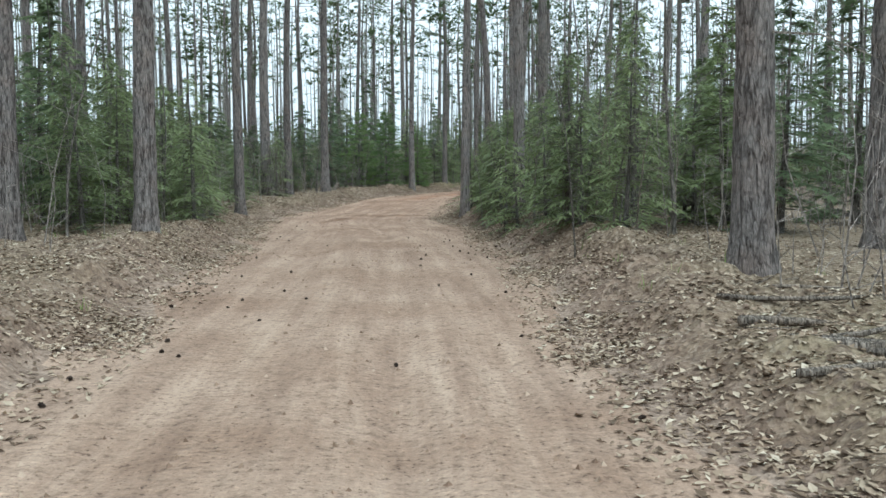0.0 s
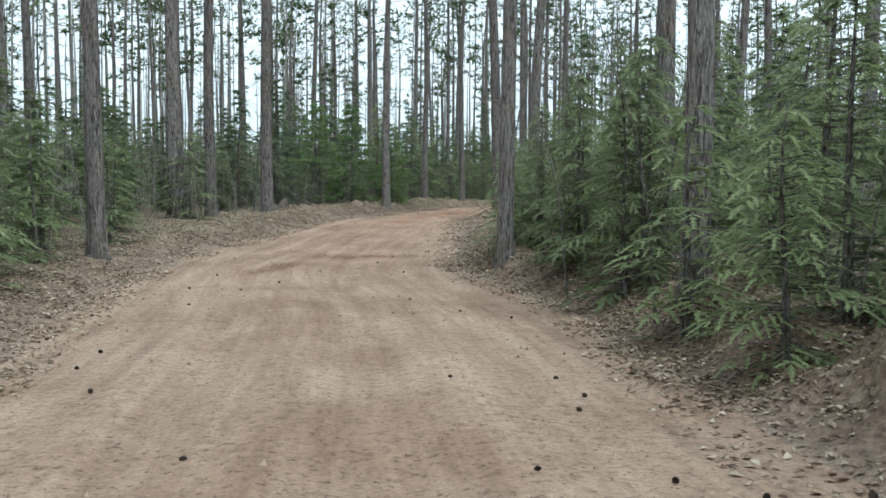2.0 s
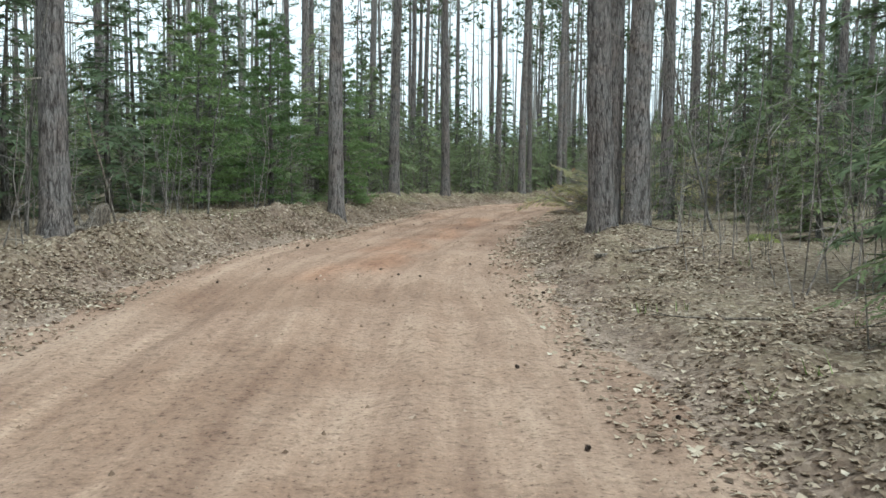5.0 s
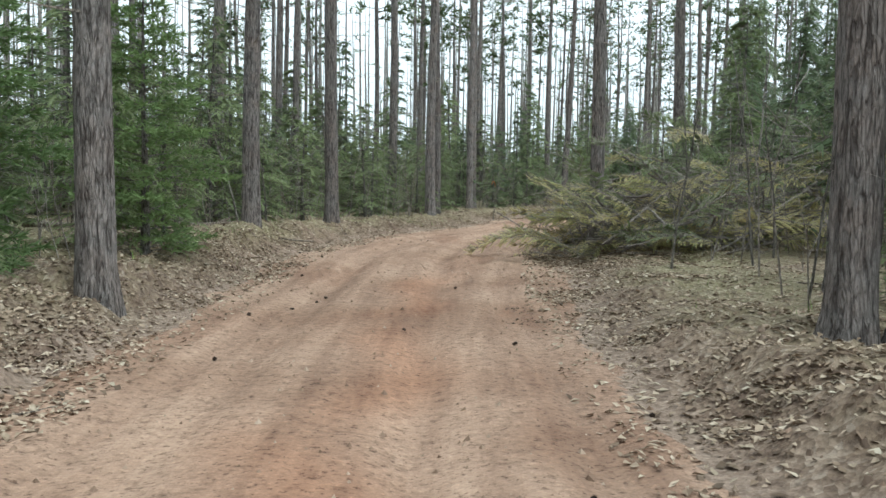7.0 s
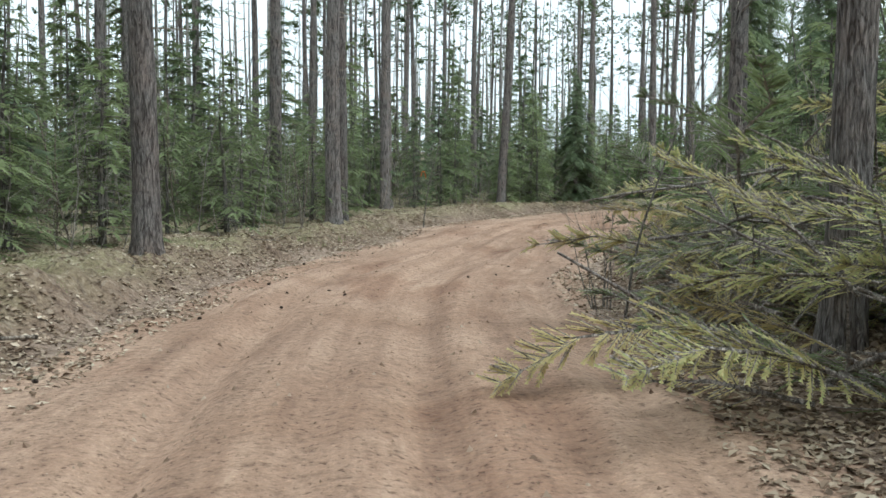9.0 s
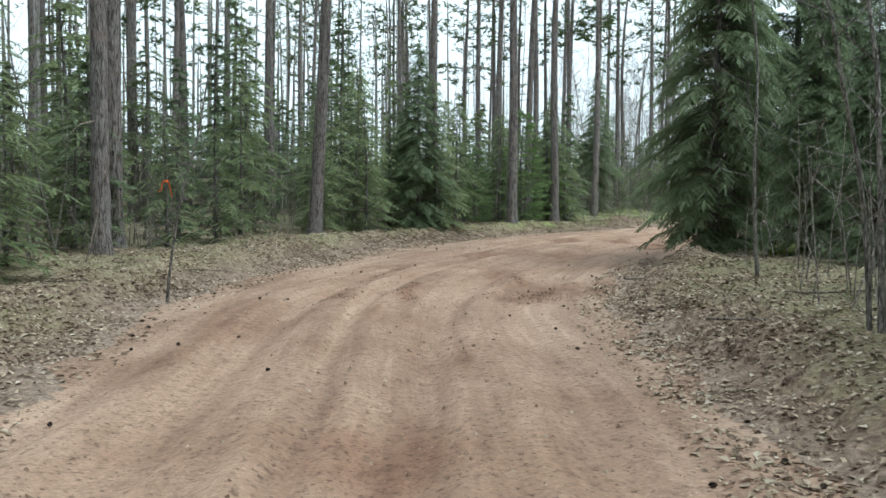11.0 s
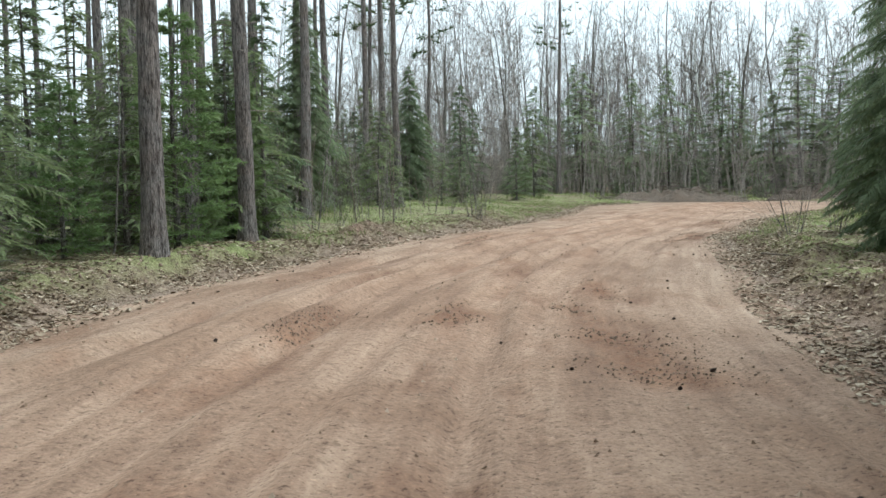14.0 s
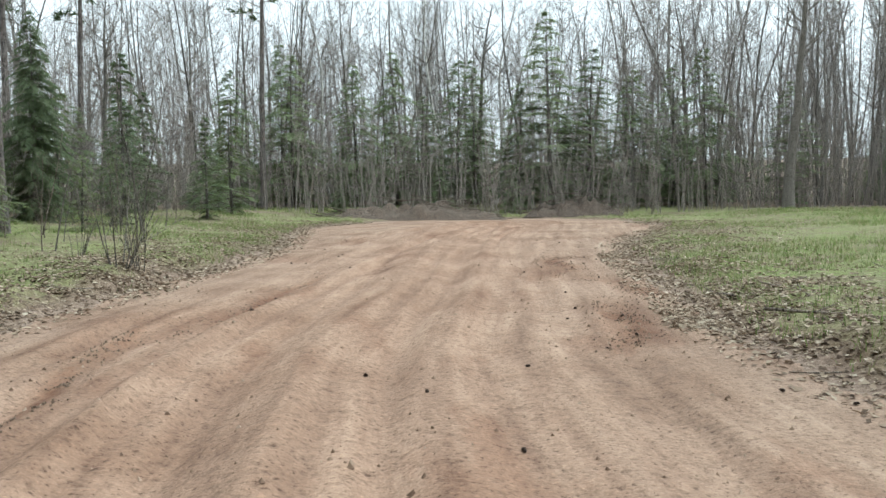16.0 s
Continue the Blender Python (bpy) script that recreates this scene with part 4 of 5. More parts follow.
def plant_firs():
    fine = [make_fir(200 + k, 4.0, 1.35, True, FIR_GREEN, "fir_tree", FIR_LABEL) for k in range(3)]
    plain = [make_fir(220 + k, 4.2, 1.5, False, FIR_GREEN, "fir_tree", FIR_LABEL) for k in range(3)]
    plain += [make_fir(230 + k, 4.6, 1.35, False, SPRUCE_GREEN, "spruce_tree", SPRUCE_LABEL) for k in range(2)]
    big = [make_fir(240, 9.0, 2.1, True, SPRUCE_GREEN, "spruce_tree", SPRUCE_LABEL, 0.03, 0.5)]
    tall = [make_fir(250 + k, 8.5, (3.4, 2.8, 3.8, 3.1)[k], False, LIT_FIR_GREEN, "fir_tree", "broad open green fir at the edge of the clearing", 0.04, (0.3, 0.15, 0.4, 0.22)[k], False, True) for k in range(4)]
    soft = [make_fir(260, 4.6, 1.5, True, SOFT_GREEN, "white_pine", SOFT_LABEL, 0.06, -0.1, True)]
    little = [make_fir(270 + k, 2.4, 0.95, True, FIR_GREEN, "fir_sapling", "low young fir sapling with flat green needle sprays", 0.03, 0.2) for k in range(3)]
    spots = []
    for x, y, h in [(a, b, 0.86 * c) for a, b, c in FIRS_A] + FIRS_I + FIRS_E + FIRS_F + FIRS_G + FIRS_H + FIRS_B + FIRS_C + FIRS_D:
        s, lat, half = (float(v[0]) for v in way_at([x], [y]))
        near = abs(lat) - half < 3.3
        proto, k = (R.choice(little), h / 2.4) if h < 2.7 else (R.choice(fine if near else plain), h / 4.1)
        set_down(proto, x, y, R.random() * 6.3, k**0.7 * rnd(R, 0.9, 1.1), k, rnd(R, 0, 3), R.random() * 360)
        spots.append((x, y))
    for x, y, h in SPRUCES:
        set_down(big[0], x, y, R.random() * 6.3, (h / 9.0) ** 0.8 * (0.9 if h > 10 else 1.0), h / 9.0, rnd(R, 0, 1.5), R.random() * 360)
        spots.append((x, y))
    for x, y, h in BACK_FIRS:
        set_down(R.choice(tall), x, y, R.random() * 6.3, (h / 8.5) ** 0.6 * rnd(R, 0.9, 1.3), h / 8.5, rnd(R, 0, 2), R.random() * 360)
        spots.append((x, y))
    for x, y, h in ((-1.46, 55.4, 4.6), (-2.96, 54.3, 4.4), (34.66, 99.55, 4.8), (37.66, 100.85, 3.6), (0.39, 58.6, 4.0), (31.66, 98.75, 3.0)):
        set_down(soft[0], x, y, R.random() * 6.3, h / 4.6, h / 4.6)
    for n, s0, s1, side, e0, e1, low, high in FIR_BANDS:
        for x, y, z, e in scatter(900 + n + int(s0), n, -30, 80, 8, 125, lambda x, y, s, lat, e, u: (s > s0) & (s < s1) & (lat * side > 0) & (e > e0) & (e < e1) & (u < 0.05)):
            if min(math.hypot(x - a, y - b) for a, b in spots) < 1.0:
                continue
            spots.append((x, y))
            h = rnd(R, low, high)
            proto, k = (R.choice(little), h / 2.4) if h < 3.0 else (R.choice(fine if e < 3.3 else plain), h / 4.1)
            set_down(proto, x, y, R.random() * 6.3, k**0.6 * rnd(R, 0.95, 1.2), k, rnd(R, 0, 3), R.random() * 360)
    count = 0
    while count < 45:
        x, y = rnd(R, -22, -4), rnd(R, 14, 66)
        s, lat, half = (float(v[0]) for v in way_at([x], [y]))
        if not 3.4 < -lat - half < 15 or min(math.hypot(x - a, y - b) for a, b in spots) < 1.4:
            continue
        spots.append((x, y))
        count += 1
        k = rnd(R, 0.5, 1.0)
        set_down(R.choice(plain[:3]), x, y, R.random() * 6.3, k**0.7 * 1.05, k, rnd(R, 0, 3), R.random() * 360)
    count = 0
    while count < 160:
        x, y = rnd(R, -28, 75), rnd(R, 2, 130)
        s, lat, half = (float(v[0]) for v in way_at([x], [y]))
        e = abs(lat) - half
        if e < 3.4 or e > 20 or (s < 14 and lat > 0 and e < 9) or (s > 108 and lat > 0) or (s > 112 and e < 8) or R.random() < (e - 4) / 22:
            continue
        if min(math.hypot(x - a, y - b) for a, b in spots) < 1.5:
            continue
        spots.append((x, y))
        count += 1
        k = rnd(R, 0.5, 1.3)
        set_down(R.choice(plain), x, y, R.random() * 6.3, k**0.7 * 1.05, k, rnd(R, 0, 3), R.random() * 360)
    count = 0
    while count < 75:
        x, y = rnd(R, 58, 112), rnd(R, 62, 128)
        s, lat, half = (float(v[0]) for v in way_at([x], [y]))
        e = math.hypot(x - 72, y - 96.8) - 4 if x > 72 else abs(lat) - half
        if e < 11 or (lat > 0 and x < 88 and y > 70) or min(math.hypot(x - a, y - b) for a, b in spots) < 2.2:
            continue
        spots.append((x, y))
        count += 1
        k = 0.35 + 1.5 * R.random() ** 1.8
        set_down(R.choice(tall), x, y, R.random() * 6.3, k**0.8 * 0.62, k * 0.5, rnd(R, 0, 4), R.random() * 360)
    clear_away(fine + plain + big + tall + soft + little)
    return spots


FIR_SPOTS = plant_firs()


SAPLINGS = [(12.06, 84.95, 0.9), (12.66, 85.75, 0.8), (13.26, 86.25, 1.0), (13.86, 87.55, 0.8), (14.66, 88.85, 0.9), (15.56, 89.65, 0.8), (16.36, 90.55, 0.9), (17.26, 91.45, 0.8), (18.26, 92.45, 0.9),
            (45.26, 102.75, 0.5), (47.26, 104.95, 0.6), (48.66, 106.35, 0.6), (50.86, 106.95, 0.7), (52.26, 105.75, 0.75), (53.46, 109.95, 0.8), (55.66, 110.15, 0.7), (54.86, 107.55, 0.6), (50.06, 108.15, 0.7), (57.86, 111.75, 0.8)]


def plant_bare():
    """Leafless saplings in the understorey and the grey broadleaved wood round the clearing."""
    young = [make_bare(300 + k, rnd(R, 3.2, 5.5), rnd(R, 0.016, 0.03), GREY_BARK, "bare_sapling", "thin leafless grey sapling with forked twigs", 6, 0.2) for k in range(5)]
    dead = [make_bare(310 + k, rnd(R, 2.4, 3.6), 0.016, DEAD_WOOD, "dead_sapling", "dead brown sapling with brittle bare twigs", 6, 0.08) for k in range(3)]
    grown = [make_bare(320 + k, rnd(R, 13, 16), rnd(R, 0.08, 0.12), GREY_BARK, "bare_tree", "tall leafless grey broadleaved tree", 7, 0.35, "leafless wood round the clearing") for k in range(4)]
    birch = [make_bare(330, 14, 0.09, BIRCH_BARK, "birch_tree", "slender leafless birch with white bark", 8, 0.45, "leafless wood round the clearing")]
    for x, y, h in [(2.2 + 0.9 * ((7 * k) % 5) / 4, 12.6 + 1.9 * k + 0.8 * ((3 * k) % 4) / 3, 0.6 + 0.12 * (k % 4)) for k in range(10)] + list(((2.6, 15.9, 1.0), (3.2, 18.1, 1.1), (7.1, 56.7, 0.95), (8.6, 57.0, 0.8), (13.43, 81.55, 0.8), (1.45, 30.2, 0.9), (2.0, 26.1, 0.7), (3.0, 14.0, 0.8), (8.0, 63.62, 0.7), (9.34, 62.2, 0.8), (10.24, 61.4, 0.9), (13.2, 69.73, 0.9), *SAPLINGS, (-2.56, 51.9, 0.8))):
        set_down(R.choice(young), x, y, R.random() * 6.3, h, h, rnd(R, 0, 6), R.random() * 360)
    for n, s0, s1, side, e0, e1 in ((52, 60, 88, -1, 1.5, 6), (14, 66, 80, 1, 1.4, 5), (26, 34, 50, -1, 2.2, 7), (22, 50, 64, 1, 2.2, 9), (16, 12, 34, 1, 0.9, 2.6), (26, 100, 122, -1, 2.0, 9), (60, 114, 142, -1, 3.5, 12)):
        for x, y, z, e in scatter(950 + n + s0, n, -16, 84, 8, 124, lambda x, y, s, lat, e, u: (s > s0) & (s < s1) & (lat * side > 0) & (e > e0) & (e < e1) & (u < 0.05)):
            k = rnd(R, 0.6, 1.2)
            set_down(R.choice(young + dead + dead), x, y, R.random() * 6.3, k * 1.15, k, rnd(R, 0, 10), R.random() * 360)
    count = 0
    while count < 140:
        x, y = rnd(R, -24, 62), rnd(R, 4, 122)
        s, lat, half = (float(v[0]) for v in way_at([x], [y]))
        e = abs(lat) - half
        if e < 1.9 or e > 15 or R.random() < (e - 3) / 16 or (s > 104 and (lat > 0 or e < 6)):
            continue
        count += 1
        k = rnd(R, 0.6, 1.25)
        set_down(R.choice(young + dead), x, y, R.random() * 6.3, k, k, rnd(R, 0, 9), R.random() * 360)
    count = 0
    while count < 115:
        x, y = rnd(R, 66, 118), rnd(R, 60, 135)
        s, lat, half = (float(v[0]) for v in way_at([x], [y]))
        if abs(lat) - half < 14 or (x < 84 and lat > 0 and y > 70):
            continue
        count += 1
        k = rnd(R, 0.75, 1.15)
        set_down(R.choice(grown), x, y, R.random() * 6.3, k, k, rnd(R, 0, 3), R.random() * 360)
    for x, y in ((93.46, 108.45), (94.06, 105.85), (90.96, 115.65), (94.66, 110.85), (104.66, 111.55), (95.66, 100.85), (100.66, 93.35), (107.66, 99.35), (96.66, 116.35)):
        set_down(birch[0], x, y, R.random() * 6.3, rnd(R, 1.3, 1.8), 1, rnd(R, 0, 3), R.random() * 360)
    oak = make_bare(340, 15, 0.27, GREY_BARK, "oak_tree", "stout leafless oak with spreading crooked limbs", 9, 0.42, "leafless wood round the clearing")
    for x, y, k in ((84.16, 89.05, 1.0), (93.16, 106.95, 0.8), (79.16, 123.85, 0.75), (96.66, 93.85, 0.8)):
        set_down(oak, x, y, R.random() * 6.3, k, k * 1.05, rnd(R, 0, 2), R.random() * 360)
    clear_away(young + dead + grown + birch + [oak])


plant_bare()


def broad_tree(r, trunks, twigs, p, h):
    """A leafless tree of the wood: a wavering stem, rising limbs and their twigs."""
    rad, pts = 0.0052 * h * rnd(r, 0.5, 1.25), [p]
    way = Vector((rnd(r, -0.1, 0.1), rnd(r, -0.1, 0.1), 1))
    for k in range(5):
        way = way + Vector((rnd(r, -0.13, 0.13), rnd(r, -0.13, 0.13), 0))
        pts.append(pts[-1] + way * h / 5)
    trunks.tube(pts, [rad, rad * 0.85, rad * 0.68, rad * 0.48, rad * 0.28, 0.012], 4)
    for k in range(15):
        t = rnd(r, 0.7, 4.95)
        i = int(t)
        a, w = pts[i].lerp(pts[i + 1], t - i), rnd(r, 0, 6.3)
        d = Vector((math.cos(w), math.sin(w), rnd(r, 0.35, 1.4))).normalized() * h * rnd(r, 0.08, 0.22) * (1.25 - 0.15 * t)
        mid = a + d * 0.55 + Vector((rnd(r, -0.2, 0.2), rnd(r, -0.2, 0.2), 0))
        end = a + d + Vector((0, 0, 0.12 * h * 0.3))
        twigs.tube([a, mid, end], [max(rad * 0.28, 0.016), 0.014, 0.007], 3)
        for q in range(6):
            u = rnd(r, 0.25, 1)
            b0, w = a.lerp(end, u), rnd(r, 0, 6.3)
            twigs.tube([b0, b0 + Vector((math.cos(w), math.sin(w), rnd(r, 0.0, 1.5))) * rnd(r, 0.4, 1.3)], [0.013, 0.006], 3)


def far_woods():
    """The wood that closes the view: trunks, leafless crowns and conifers far behind."""
    r, trunks, twigs, green = random.Random(77), Soup(), Soup(), Soup()
    clear = lambda x, y, lat: (x > 62) & (lat > 0) & (y > 62) & (x < 88)
    places = scatter(701, 2150, -90, 58, -30, 200, lambda x, y, s, lat, e, u: (e > 19) & (e < 75) & (u < np.where(e < 45, 1.0, 0.45)))
    places += scatter(702, 800, 58, 165, 20, 200, lambda x, y, s, lat, e, u: (e > 19) & (e < 85) & ~clear(x, y, lat))
    wood = scatter(703, 470, 80, 128, 56, 150, lambda x, y, s, lat, e, u: (e > 14) & ~clear(x, y, lat)) + scatter(704, 95, 86, 108, 66, 98, lambda x, y, s, lat, e, u: x > 88 + 3 * u)
    for x, y, z, e in wood:
        broad_tree(r, trunks, twigs, Vector((x, y, z - 0.3)), rnd(r, 11, 21))
    for x, y, z, e in places:
        open_wood = x > 58
        p = Vector((x, y, z - 0.3))
        kind = r.random()
        if kind < (0.25 if open_wood else 0.64):
            h, wide = (rnd(r, 3.5, 8.5), rnd(r, 1.2, 2.0)) if open_wood else (rnd(r, 3.2, 7.0) * (1.0 if e < 30 else 1.3), rnd(r, 1.3, 2.1))
            for q in range(34):
                t = rnd(r, 0.05, 1)
                a = rnd(r, 0, 6.3)
                d = Vector((math.cos(a), math.sin(a), rnd(r, -0.3, 0.2)))
                spray(green, p + Vector((0, 0, h * t)), d, Vector((0, 0, 1)), wide * (1 - t) + 0.3, 0.42 * (1.2 - t), 2, r)
        else:
            h = rnd(r, 11, 20) if open_wood else rnd(r, 13, 22)
            lean = Vector((rnd(r, -0.5, 0.5), rnd(r, -0.5, 0.5), 0))
            rad = rnd(r, 0.025, 0.065) if open_wood else rnd(r, 0.06, 0.14)
            lean = lean * (2.2 if open_wood else 1.0)
            kink = Vector((rnd(r, -0.5, 0.5), rnd(r, -0.5, 0.5), 0)) * (1 if open_wood else 0.3)
            trunks.tube([p, p + lean * 0.35 + kink * 0.5 + Vector((0, 0, h * 0.35)), p + lean * 0.6 + kink + Vector((0, 0, h * 0.68)), p + lean + Vector((0, 0, h))], [rad, rad * 0.8, rad * 0.5, 0.01], 4)
            for q in range(0 if open_wood else 4):
                a, t = rnd(r, 0, 6.3), rnd(r, 0.5, 1.0)
                spray(green, p + lean * t + Vector((0, 0, h * t)), Vector((math.cos(a), math.sin(a), rnd(r, -0.1, 0.5))), Vector((0, 0, 1)), rnd(r, 0.9, 1.9), 0.34, 2, r)
            for q in range(15 if open_wood else 5):
                t = rnd(r, 0.25, 1)
                a = rnd(r, 0, 6.3)
                b0 = p + lean * t + Vector((0, 0, h * t))
                d = Vector((math.cos(a), math.sin(a), rnd(r, 0.05, 1.0))).normalized() * rnd(r, 0.8, 2.8)
                twigs.tube([b0, b0 + d], [0.02, 0.009], 3)
    root = tagged(new("far_woods"), "far mixed wood of leafless trunks and dark conifers", "woods", kind="stuff")
    part_of("trunks", trunks.mesh("trunks", TRUNK_GREY), root)
    part_of("branchwork", twigs.mesh("branchwork", TWIGS), root)
    part_of("crowns", green.mesh("crowns", FIR_GREEN), root)


far_woods()


def thicket():
    """Leafless brush: thin forked stems under the pines and in front of the wood round the clearing."""
    r, sp = random.Random(91), Soup()
    under = lambda x, y, s, lat, e, u: (e > 1.8) & (e < 14) & (u > (e - 3) / 12) & ~((s > 104) & ((lat > 0) | (e < 3)))
    edge = lambda x, y, s, lat, e, u: (e > 9) & (e < 42) & (np.hypot(x - 72, y - 96.8) > 15) & (u > (e - 9) / 40) & ~((lat > 0) & (x < 92) & (e < 26))
    places = [(*q, False) for q in scatter(711, 2300, -16, 50, 4, 108, under)] + [(*q, True) for q in scatter(712, 2300, 50, 118, 58, 132, edge)]
    margin = lambda x, y, s, lat, e, u: np.abs(x + 1.5 - np.interp(y, [80, 85, 95, 105, 116, 122], [89, 89.5, 89, 87, 83, 79])) < 2.6
    places += [(*q, True) for q in scatter(713, 700, 74, 94, 78, 122, margin)]
    for x, y, z, e, wide in places:
        h = rnd(r, 1.5, 6.5) if wide else rnd(r, 0.7, 2.8)
        p = Vector((x, y, z - 0.1))
        lean = Vector((rnd(r, -0.2, 0.2), rnd(r, -0.2, 0.2), 1)) * h
        rad = (0.008 + 0.004 * h) * (1 if wide else 0.75)
        bend = Vector((rnd(r, -0.08, 0.08), rnd(r, -0.08, 0.08), 0)) * h
        sp.tube([p, p + lean * 0.5 + bend, p + lean], [rad, rad * 0.65, 0.003], 3)
        for q in range(5):
            t = rnd(r, 0.15, 0.95)
            w = rnd(r, 0, 6.3)
            b0 = p + lean * t + bend * (1 - abs(2 * t - 1))
            d = Vector((math.cos(w), math.sin(w), rnd(r, 0.1, 1.3))).normalized() * h * rnd(r, 0.12, 0.32)
            sp.tube([b0, b0 + d], [rad * 0.5, 0.0025], 3)
    tagged(new("thicket", sp.mesh("thicket", TWIGS)), "leafless grey-brown brush of thin stems", "brush", kind="stuff")


thicket()


# ---- things on the ground ----
def litter():
    """Dry leaves over banks and forest floor, a few blown onto the road."""
    r = np.random.RandomState(3)
    n = 1900000
    k = r.randint(FIRST, len(LINE) - 1, n)
    ds = LENGTH[k]
    t = r.rand(n)
    base = LINE[k, :2] + t[:, None] * (LINE[k + 1, :2] - LINE[k, :2])
    d = LINE[k + 1, :2] - LINE[k, :2]
    d = d / np.hypot(*d.T)[:, None]
    off = np.abs(r.randn(n)) * 1.9 - 0.6
    side = np.where(r.rand(n) < 0.5, 1, -1)
    lat0 = (LINE[k, 2] + off) * side
    x, y = base[:, 0] + d[:, 1] * lat0, base[:, 1] - d[:, 0] * lat0
    near = way_at(x, y)
    e = np.abs(near[1]) - near[2]
    clump, patch = NOISE.layers(x, y, 1.6, 3), NOISE.layers(x + 9, y + 4, 0.55, 3)
    bare = bareness(near[0], near[1], e) * (0.55 + 1.6 * NOISE.layers(x, y + 9, 1.0, 3))
    cover = smooth(-0.7, 0.45, e + 1.2 * clump) * np.clip(0.55 + 1.0 * clump + 2.6 * patch, 0.05, 1) * np.clip(1 - 0.8 * bare, 0.12, 1)
    keep = (ds > -2) & (e < 9) & (r.rand(n) < cover) | ((e < 0.2) & (e > -1.6) & (r.rand(n) < 0.05))
    keep &= r.rand(n) < STEP[k] / STEP[FIRST:].max() * 1.15
    x, y = x[keep], y[keep]
    z = ground_z(x, y, tuple(v[keep] for v in near))
    m = len(x)
    long, wide = 0.013 + 0.034 * r.rand(m) ** 1.6, 0.009 + 0.022 * r.rand(m) ** 1.6
    grown = np.interp(near[0][keep], [90, 104], [1.0, 1.25])
    long, wide = long * grown, wide * grown
    w, curl, tilt = r.rand(m) * 6.283, 0.003 + 0.014 * r.rand(m), (r.rand(m, 2) - 0.5) * 0.8
    c, s = np.cos(w), np.sin(w)
    quad = np.empty((m, 4, 3))
    for i, (u, v, lift) in enumerate(((-1, 0.1, 0.3), (0.0, -1, 1), (1, 0, 0.2), (0.15, 1, 1))):
        a, b = u * long, v * wide
        quad[:, i, 0] = x + a * c - b * s
        quad[:, i, 1] = y + a * s + b * c
        quad[:, i, 2] = z + 0.006 + lift * curl + a * tilt[:, 0] + b * tilt[:, 1]
    faces = np.arange(4 * m).reshape(-1, 4).tolist()
    me = mesh_of("leaf_litter", quad.reshape(-1, 3).tolist(), faces, DRY_LEAF)
    tagged(new("leaf_litter", me), "scattered dry tan and brown fallen leaves", "leaves", kind="stuff")


litter()


def clods():
    """Crumbs of sand and small stones on the road."""
    r = np.random.RandomState(14)
    n = 60000
    k = r.randint(FIRST, len(LINE) - 1, n)
    t = r.rand(n)[:, None]
    base = LINE[k, :2] * (1 - t) + LINE[k + 1, :2] * t
    d = LINE[k + 1, :2] - LINE[k, :2]
    keep = r.rand(n) < np.hypot(*d.T) / STEP[FIRST:].max()
    d = d / np.hypot(*d.T)[:, None]
    lat = (r.rand(n) * 2 - 1) * (LINE[k, 2] + 0.3)
    x, y = base[:, 0] + d[:, 1] * lat, base[:, 1] - d[:, 0] * lat
    keep &= r.rand(n) < np.clip(0.55 + 2.2 * NOISE.layers(x, y, 0.9, 3), 0.05, 1)
    x, y = x[keep], y[keep]
    z = ground_z(x, y)
    m = len(x)
    size = 0.006 + 0.02 * r.rand(m) ** 2.5
    w = r.rand(m) * 6.283
    verts = np.empty((m, 5, 3))
    for i in range(4):
        a = w + i * 1.571 + 0.4 * r.rand(m)
        far = size * (0.7 + 0.6 * r.rand(m))
        verts[:, i] = np.column_stack([x + np.cos(a) * far, y + np.sin(a) * far, z - 0.004])
    verts[:, 4] = np.column_stack([x + size * 0.3 * r.randn(m), y + size * 0.3 * r.randn(m), z + size * (0.7 + 0.5 * r.rand(m))])
    faces = [(5 * i + a, 5 * i + (a + 1) % 4, 5 * i + 4) for i in range(m) for a in range(4)]
    tagged(new("dirt_clods", mesh_of("dirt_clods", verts.reshape(-1, 3), faces, CLOD)), "loose crumbs of reddish sandy soil", "soil", kind="stuff")


clods()


def lump_mesh(name, places, r, low, high, mat):
    """Many small blunt clods of earth as one mesh."""
    verts, faces = [], []
    for x, y, z, e in places:
        size = r.uniform(low, high)
        w, b = r.random() * 6.3, len(verts)
        for i in range(6):
            a = w + i * 1.047
            q = size * r.uniform(0.8, 1.4)
            verts.append((x + math.cos(a) * q, y + math.sin(a) * q, z - 0.015))
        for i in range(4):
            a = w + i * 1.571
            q = size * r.uniform(0.35, 0.75)
            verts.append((x + math.cos(a) * q, y + math.sin(a) * q, z + size * r.uniform(0.5, 1.0)))
        faces += [(b, b + 1, b + 6), (b + 1, b + 7, b + 6), (b + 1, b + 2, b + 7), (b + 2, b + 3, b + 7), (b + 3, b + 8, b + 7), (b + 3, b + 4, b + 8), (b + 4, b + 9, b + 8), (b + 4, b + 5, b + 9), (b + 5, b, b + 9), (b, b + 6, b + 9), (b + 6, b + 7, b + 8, b + 9)]
    return mesh_of(name, verts, faces, mat)


